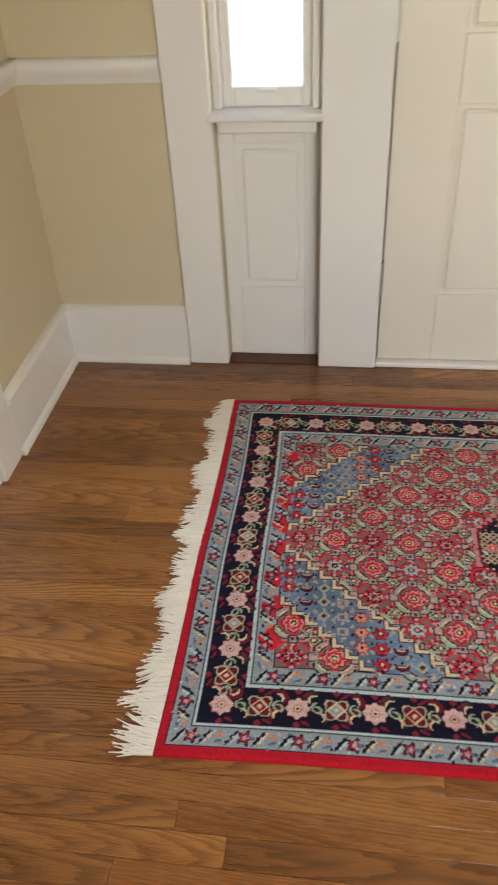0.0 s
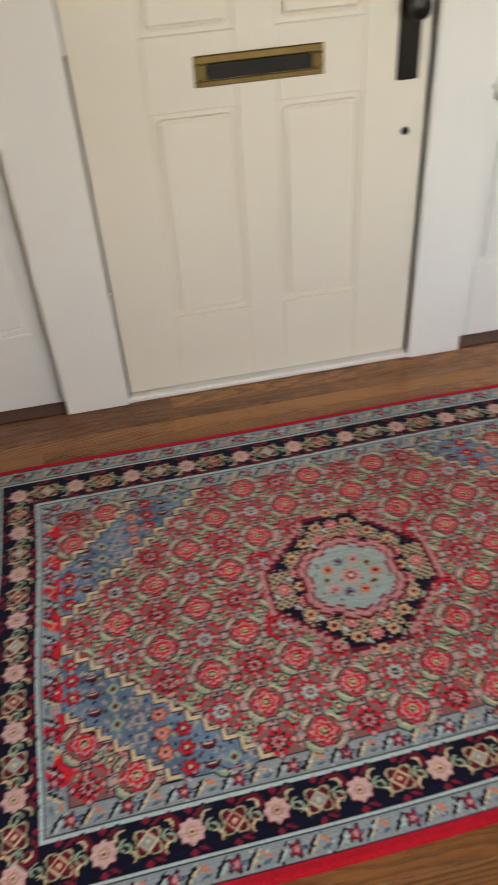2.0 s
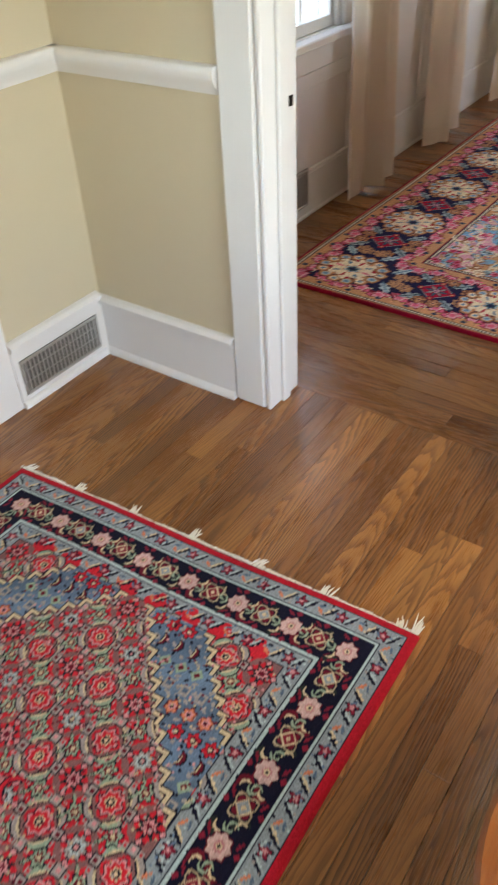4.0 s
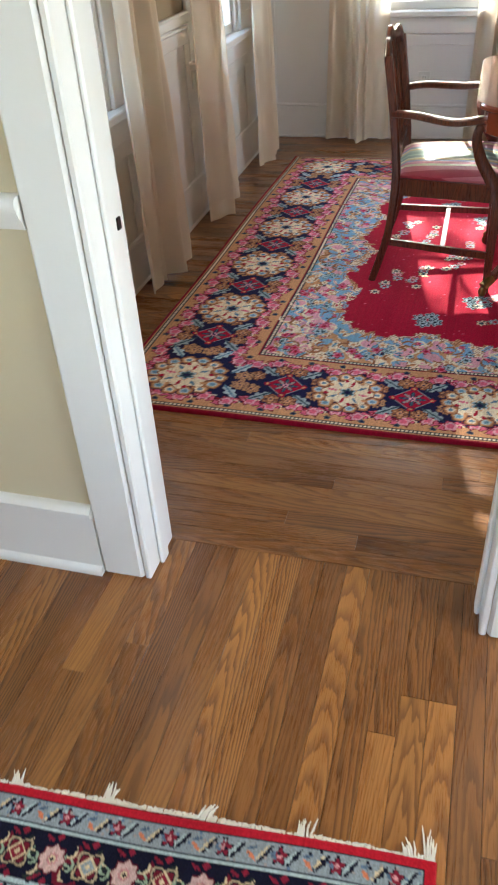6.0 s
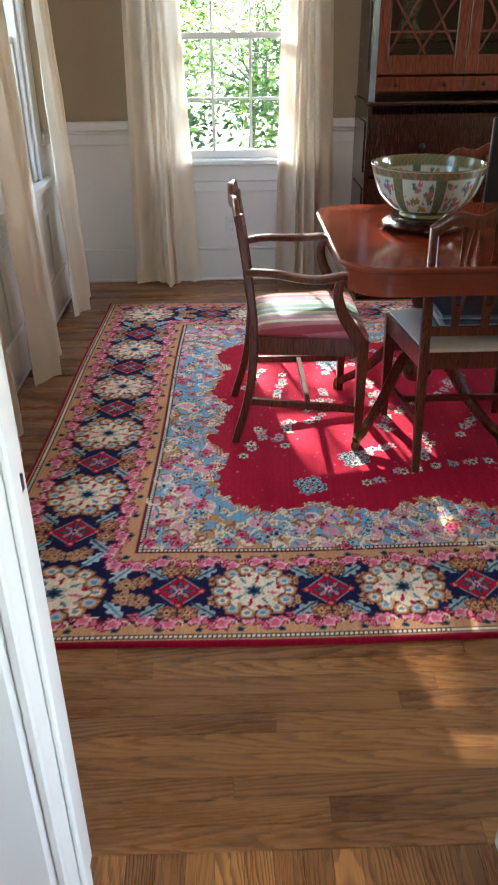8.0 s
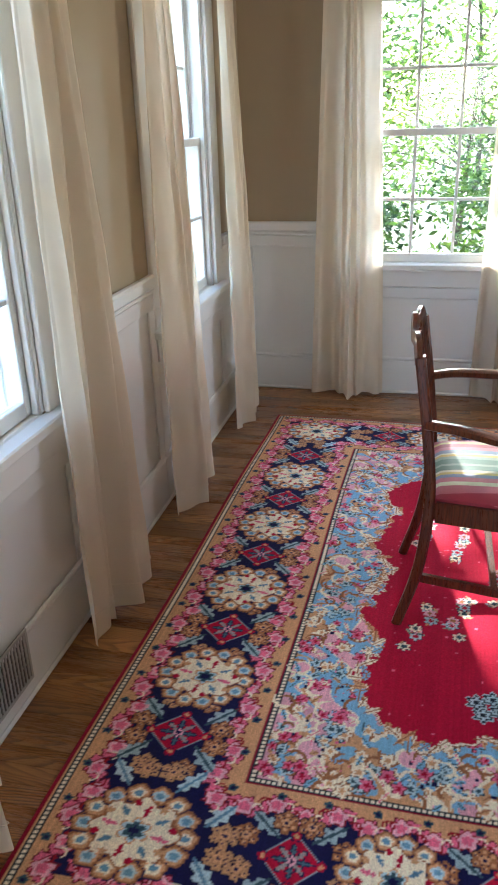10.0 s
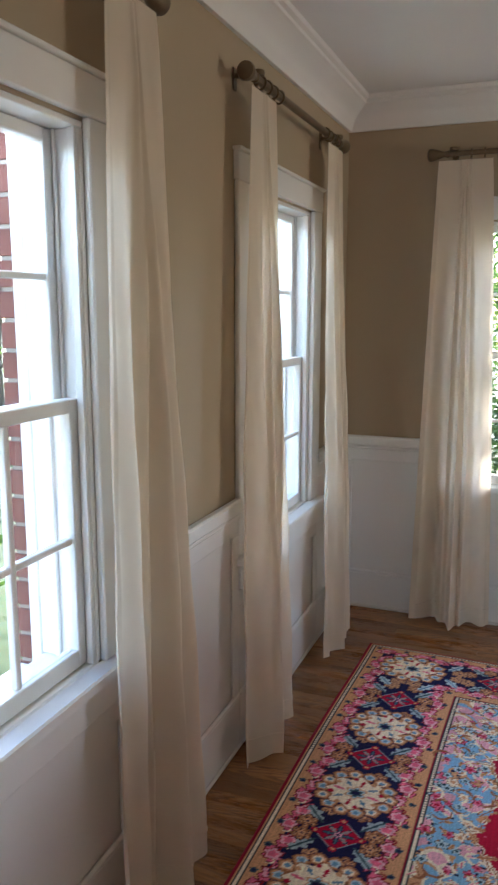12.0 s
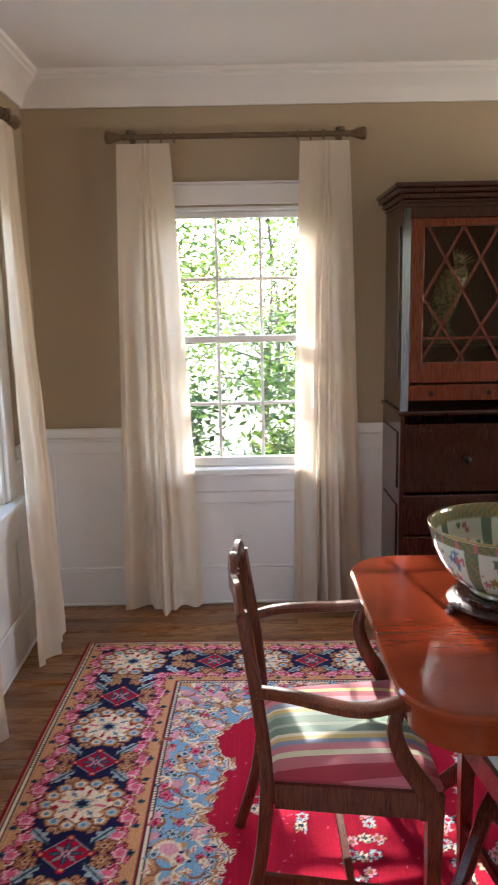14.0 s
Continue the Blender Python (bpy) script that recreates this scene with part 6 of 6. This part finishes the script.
for sg in (-1, 1):
    a, b = sorted((sg * (UW - 0.018), sg * UW))
    part("upper_side", boxes((CH, dp, a, b, 1.0605, 1.93), bevel=0.002), CABINET_WOOD, cab)
    a, b = sorted((sg * (UW + 0.0005), sg * (UW + 0.005)))
    part("side_panel", boxes((0.08, dp - 0.05, a, b, 1.2, 1.86), bevel=0.002), CABINET_WOOD, cab)
    bm = bmesh.new()
    a0, a1 = sg * UW, sg * (UW - CH)
    vs = [bm.verts.new(p) for z in (1.0605, 1.93) for p in ((CH - 0.001, a0, z), (0.0, a1, z), (0.02, a1 - sg * 0.004, z), (CH - 0.001, a0 - sg * 0.018, z))]
    for q in ((0, 1, 5, 4), (1, 2, 6, 5), (2, 3, 7, 6), (3, 0, 4, 7), (0, 3, 2, 1), (4, 5, 6, 7)):
        bm.faces.new([vs[i] for i in q])
    part("canted_corner", bm, CABINET_WOOD, cab)
part("upper_back", boxes((dp - 0.012, dp, -UW + 0.0185, UW - 0.0185, 1.0605, 1.93)), DARK_OAK, cab)
part("upper_shelf", boxes((0.035, dp - 0.0125, -UW + 0.0185, UW - 0.0185, 1.325, 1.34)), CABINET_WOOD, cab)
part("upper_floor", boxes((0.025, dp - 0.0125, -UW + 0.0185, UW - 0.0185, 1.185, 1.2)), CABINET_WOOD, cab)
part("upper_top", boxes((0.0, dp, -UW, UW, 1.9305, 1.945)), CABINET_WOOD, cab)
part("frieze", boxes((0.001, 0.02, -UW + CH + 0.001, UW - CH - 0.001, 1.885, 1.93), bevel=0.002), CABINET_WOOD, cab)
for k in (0, 1):
    a, b = (-UW + CH + 0.001, -0.002) if k == 0 else (0.002, UW - CH - 0.001)
    dr = part("small_drawer", boxes((0.001, 0.02, a, b, 1.105, 1.175), bevel=0.003), MAHOGANY, cab)
    for y in (a + 0.1, b - 0.1):
        bm = bmesh.new()
        lathe(bm, [(0.005, 0), (0.005, 0.008), (0.010, 0.012), (0.011, 0.017), (0.006, 0.021)], seg=12)
        bmesh.ops.rotate(bm, matrix=Euler((0, radians(-90), 0)).to_matrix(), verts=bm.verts)
        bmesh.ops.translate(bm, vec=(0.001, y, 1.14), verts=bm.verts)
        part("knob", bm, DARK_METAL, dr, smooth=True)
    d = part("door", boxes((0.001, 0.022, a, a + 0.058, 1.185, 1.883), (0.001, 0.022, b - 0.058, b, 1.185, 1.883), (0.001, 0.022, a + 0.0585, b - 0.0585, 1.185, 1.275), (0.001, 0.022, a + 0.0585, b - 0.0585, 1.85, 1.883), bevel=0.003), MAHOGANY, cab, "glazed mahogany door with diamond lattice")
    g = part("pane", boxes((0.012, 0.014, a + 0.0585, b - 0.0585, 1.2755, 1.8495)), CABINET_GLASS, d)
    g.visible_shadow = False
    y0, y1, z0, z1 = a + 0.0585, b - 0.0585, 1.2755, 1.8495
    ym, zs = (y0 + y1) / 2, (z1 - z0)
    bars = [((y0, z0 + zs * 0.02), (ym + (y1 - ym) * 0.9, z1)), ((y1, z0 + zs * 0.02), (ym - (y1 - ym) * 0.9, z1)), ((y0, z0 + zs * 0.48), (ym, z1)), ((y1, z0 + zs * 0.48), (ym, z1)), ((y0, z0 + zs * 0.48), (ym + 0.02, z0)), ((y1, z0 + zs * 0.48), (ym - 0.02, z0)), ((y0, z0 + zs * 0.18), (y1, z0 + zs * 0.18))]
    for (ya, za), (yb, zb) in bars:
        bm = bmesh.new()
        sweep(bm, [(0.008, ya, za), (0.008, yb, zb)], (0.008, 0.01), side=(1, 0, 0))
        part("lattice_bar", bm, MAHOGANY, d)
bm = bmesh.new()
for z0, z1, g in ((1.9455, 1.962, 0.008), (1.962, 1.985, 0.022), (1.985, 2.005, 0.04), (2.005, 2.025, 0.05)):
    box(bm, -g, dp, -UW - g, UW + g, z0, z1, 0.004)
part("cornice", bm, CABINET_WOOD, cab)

# bird figure inside the cabinet, one plain mesh
m, nt, bs = base_mat("glazed_figure")
v = coords(nt)
sp = nt.nodes.new("ShaderNodeSeparateXYZ")
nt.links.new(v, sp.inputs[0])
mr = nt.nodes.new("ShaderNodeMapRange")
mr.inputs["From Max"].default_value = 0.42
nt.links.new(sp.outputs["Z"], mr.inputs["Value"])
col = ramp(nt, mr.outputs[0], [(0.0, lin("#5b4630")), (0.25, lin("#4e6a50")), (0.5, lin("#8b8a5c")), (0.75, lin("#b0a070")), (1.0, lin("#a8843c"))])
nt.links.new(mixc(nt, 0.6, col, ramp(nt, noise_tex(nt, v, 60, 3), [(0.4, lin("#3d4a36")), (0.6, lin("#b9ae88"))])), bs.inputs["Base Color"])
bs.inputs["Roughness"].default_value = 0.2
bm = bmesh.new()
lathe(bm, [(0.03, 0), (0.07, 0.005), (0.06, 0.03), (0.035, 0.06), (0.03, 0.09)], seg=16)
sweep(bm, curve_pts([(0, 0.01, 0.07), (0, 0.02, 0.13), (0, 0.0, 0.21), (0, -0.03, 0.29), (0, -0.05, 0.33), (0, -0.045, 0.355)], 4), [(0.03 + 0.075 * math.sin(min(1, i / 20) * math.pi) ** 0.8 + 0.012, 0.03 + 0.08 * math.sin(min(1, i / 20) * math.pi) ** 0.8 + 0.012) for i in range(21)], side=(1, 0, 0), round_it=12)
sweep(bm, [(0, 0.03, 0.12), (0, 0.07, 0.04), (0, 0.08, -0.0)], [(0.05, 0.03), (0.04, 0.02), (0.015, 0.01)], side=(1, 0, 0), round_it=8)
for k in range(7):
    a = radians(20 + k * 14)
    sweep(bm, curve_pts([(0, -0.045, 0.345), (0, -0.045 - 0.04 * math.cos(a), 0.345 + 0.045 * math.sin(a)), (0, -0.05 - 0.085 * math.cos(a), 0.35 + 0.075 * math.sin(a))], 3), [(0.012, 0.012)] * 3 + [(0.014, 0.014)] * 2 + [(0.006, 0.006)] * 2, side=(1, 0, 0), round_it=6)
bird = tagged(part("bird_figurine", bm, m, smooth=True), "glazed crested bird figurine behind the cabinet glass", "figurine")
bird.matrix_world = pose(6.0, 0.215, 1.341)

# ---- round glass-topped table in the entry ----
RTX, RTY, RTR, RTZ = 1.322, 0.082, 0.408, 0.312
rt = thing("round_table", pose(RTX, RTY, 0), "low round oak table with a clear glass top", "table")
bm = bmesh.new()
lathe(bm, [(0.0, RTZ - 0.04), (RTR - 0.05, RTZ - 0.04), (RTR - 0.03, RTZ - 0.03), (RTR - 0.026, RTZ - 0.012), (RTR - 0.034, RTZ - 0.001), (0.0, RTZ)], seg=72)
part("tabletop", bm, ROUND_WOOD, rt, smooth=True)
bm = bmesh.new()
lathe(bm, [(0.0, RTZ + 0.0006), (RTR, RTZ + 0.0006), (RTR + 0.003, RTZ + 0.004), (RTR, RTZ + 0.008), (0.0, RTZ + 0.008)], seg=96)
g = part("glass_top", bm, GLASS, rt, "clear round glass top", True)
bm = bmesh.new()
lathe(bm, [(RTR - 0.07, 0.0), (RTR - 0.06, 0.01), (RTR - 0.06, RTZ - 0.0405), (RTR - 0.07, RTZ - 0.0405)], seg=72)
part("drum", bm, ROUND_WOOD, rt, smooth=True)

# ---- outdoors ----
tagged(part("ground", boxes((-150, 160, -150, 160, -1.0, -0.6)), GRASS), "green lawn around the house", "lawn", "", "structure")
# Made-up pale ground, there to turn the sidelight view bright white.
structure("pavement", boxes((-6, 2.9, 2.6, 30, -0.598, -0.55)), PALE_SLAB, "pale slab added outside to whiten the view through the sidelights", "pavement")
facade = structure("facade_north", wall_run(X_W - 0.2, X_E + 0.2, 2.3305, 2.43, [(-0.3, 1.88, 0.0, 2.2), (N1 - 0.412, N1 + 0.412, 0.62, 2.06), (N2 - 0.412, N2 + 0.412, 0.62, 2.06)]), MORTAR, "brick outer wall of the house", "wall")


def brick_mesh(w, d, h):
    bm = boxes((-w / 2, w / 2, -d / 2, d / 2, -h / 2, h / 2), bevel=0.002)
    me = bpy.data.meshes.new("brick")
    bm.to_mesh(me)
    bm.free()
    me.materials.append(BRICK)
    return me


HALF_BRICK, FULL_BRICK = brick_mesh(0.104, 0.108, 0.064), brick_mesh(0.214, 0.108, 0.064)
rb = random.Random(21)
for k in range(21):
    z = 0.6 + k * 0.0745
    row = [(HALF_BRICK, 0.104), (FULL_BRICK, 0.214)] if k % 2 else [(FULL_BRICK, 0.214), (HALF_BRICK, 0.104)]
    for edge, sg in ((N1 + 0.408, 1), (N2 - 0.408, -1), (N1 - 0.408, -1), (N2 + 0.408, 1)):
        at = 0.0
        for me, w in row:
            ob = new("brick", me)
            ob.parent = facade
            ob.matrix_basis = pose(edge + sg * (at + w / 2), 2.386 + rb.uniform(-0.001, 0.002), z + 0.032, 0, 0, rb.uniform(-0.4, 0.4))
            at += w + 0.01
bm = bmesh.new()
sweep(bm, [(4.33, 2.49, -0.6), (4.33, 2.49, 2.7)], (0.075, 0.06), side=(1, 0, 0), round_it=10)
tagged(part("downspout", bm, DARK_METAL, smooth=True), "dark metal downspout beside the window", "downspout")


def tree(name, x, y, height, spread, seed, leaves, mat, label, low=0.18):
    r = random.Random(seed)
    t = thing(name, pose(x, y, -0.6), label, *(("shrub", "garden shrubs") if name == "shrub" else ("tree", "garden trees")))
    bm = bmesh.new()
    tips = []
    trunk = curve_pts([(0, 0, 0), (r.uniform(-0.1, 0.1), r.uniform(-0.1, 0.1), height * 0.3), (r.uniform(-0.25, 0.25), r.uniform(-0.25, 0.25), height * 0.6), (r.uniform(-0.3, 0.3), r.uniform(-0.3, 0.3), height * 0.9)], 4)
    n = len(trunk)
    base = 0.02 * height + 0.02
    sweep(bm, trunk, [(base * (1 - 0.85 * i / (n - 1)), base * (1 - 0.85 * i / (n - 1))) for i in range(n)], side=(1, 0, 0), round_it=8)
    for k in range(26):
        h = r.uniform(low, 0.95)
        p = trunk[min(n - 1, int(h * (n - 1) / 0.95))]
        a = r.uniform(0, 2 * math.pi)
        reach = spread * r.uniform(0.5, 1.05) * (1 - 0.5 * max(0, h - 0.5))
        q = p + Vector((math.cos(a) * reach * 0.5, math.sin(a) * reach * 0.5, reach * r.uniform(0.05, 0.35)))
        e = p + Vector((math.cos(a) * reach, math.sin(a) * reach, reach * r.uniform(-0.05, 0.5)))
        w = base * 0.32 * (1.1 - h * 0.6)
        sweep(bm, curve_pts([p, q, e], 3), [(w * (1 - 0.13 * i), w * (1 - 0.13 * i)) for i in range(7)], round_it=5)
        tips += [q, e, (q + e) / 2]
    part("trunk", bm, BARK, t, smooth=True)
    verts, faces = [], []
    for k in range(leaves if name == "shrub" or low > 0.5 else int(leaves * 0.62)):
        c = r.choice(tips) + Vector((r.gauss(0, 1), r.gauss(0, 1), r.gauss(0, 0.8))) * spread * 0.17
        s = r.uniform(0.028, 0.058) * (1.25 if low > 0.5 else 1.0)
        d1 = Vector((r.gauss(0, 1), r.gauss(0, 1), r.gauss(0, 0.6))).normalized()
        d2 = d1.cross(Vector((r.gauss(0, 1), r.gauss(0, 1), r.gauss(0, 1)))).normalized()
        b = len(verts)
        verts += [tuple(c - d1 * s), tuple(c + d2 * s * 0.42), tuple(c + d1 * s), tuple(c - d2 * s * 0.42)]
        faces.append((b, b + 1, b + 2, b + 3))
    me = bpy.data.meshes.new("crown")
    me.from_pydata(verts, [], faces)
    me.materials.append(mat)
    ob = new("crown", me)
    ob.parent = t
    return t


for k, (x, y, h, s, n) in enumerate(((12.0, 2.5, 4.8, 1.9, 17000), (12.6, -0.6, 3.6, 1.8, 10000), (15.5, 0.8, 5.0, 2.4, 12000), (13.5, 4.8, 4.2, 2.0, 8000), (18.0, -3.5, 6.0, 2.8, 8000), (19.5, 3.8, 6.5, 3.0, 9000), (22.0, 0.3, 7.0, 3.4, 9000))):
    tree("tree", x, y, h, s, 40 + k, n, LEAF_A if k % 2 == 0 else LEAF_B, "leafy green garden tree seen through the dining window")
# Unseen crown put in the sun's path to break the beam into patches.
tree("tree", 15.5, 3.6, 9.6, 2.6, 91, 7000, LEAF_A, "tall tree added out of view to dapple the sun on the dining window", 0.72)
for k, (x, y, h, s, n) in enumerate(((8.0, 11.5, 5.0, 2.4, 7000), (12.5, 9.5, 5.5, 2.6, 7000), (4.5, 16.0, 7.0, 3.2, 7000), (13.0, 16.0, 8.0, 3.5, 7000))):
    tree("tree", x, y, h, s, 60 + k, n, LEAF_B if k % 2 == 0 else LEAF_A, "leafy green tree beyond the lawn")
for k, (x, y, h, s, n) in enumerate(((9.6, -0.9, 1.3, 0.85, 3500), (9.9, 0.5, 1.5, 0.9, 4000), (9.7, 1.9, 1.35, 0.9, 4000), (10.1, 3.3, 1.5, 0.9, 3500), (5.6, 5.2, 1.3, 0.8, 3000), (7.0, 6.4, 1.6, 0.95, 3500))):
    tree("shrub", x, y, h, s, 110 + k, n, LEAF_A if k % 2 else LEAF_B, "low rounded green shrub on the lawn", 0.08)
tree("tree", 7.6, 8.6, 4.6, 2.0, 131, 8000, LEAF_A, "leafy green tree beyond the lawn")

# ---- floor boards ----


def board(length, width, shared={}):
    key = (round(length, 2), width)
    if key not in shared:
        bm = boxes((-length / 2, length / 2, -width / 2, width / 2, -0.0135, 0.0))
        top = [e for e in bm.edges if all(v.co.z > -0.001 for v in e.verts)]
        bmesh.ops.bevel(bm, geom=top, offset=0.0004, segments=1, affect="EDGES")
        me = bpy.data.meshes.new("board")
        bm.to_mesh(me)
        bm.free()
        me.materials.append(OAK)
        shared[key] = me
    return shared[key]


rng = random.Random(7)
BW = 0.0572


def lay(lo, hi, a0, a1, along_x):
    """Rows of boards across lo..hi; each row runs from a0 to a1."""
    at = lo
    while at < hi - 0.01:
        w = min(BW, hi - at)
        p = a0
        first = True
        while p < a1 - 0.005:
            n = rng.choice((0.7, 0.95, 1.2, 1.5, 1.8)) * (rng.uniform(0.3, 1) if first else 1)
            first = False
            n = round(n, 1)
            if a1 - p - n < 0.3:
                n = round(a1 - p, 2)
            ob = new("plank", board(n - 0.0008, round(w - 0.0008, 4)))
            ob.parent = floor_slab
            c = (p + n / 2, at + w / 2)
            ob.matrix_basis = pose(c[0], c[1], rng.uniform(-0.0003, 0.0), 0, 0, 0) if along_x else pose(c[1], c[0], rng.uniform(-0.0003, 0.0), 0, 0, 90)
            p += n
        at += w


lay(-1.05, 2.33, X_W, 2.42, True)
lay(2.42, X_E, -2.6, Y_N, False)
lay(-0.1, 2.2, -2.0, X_W, True)
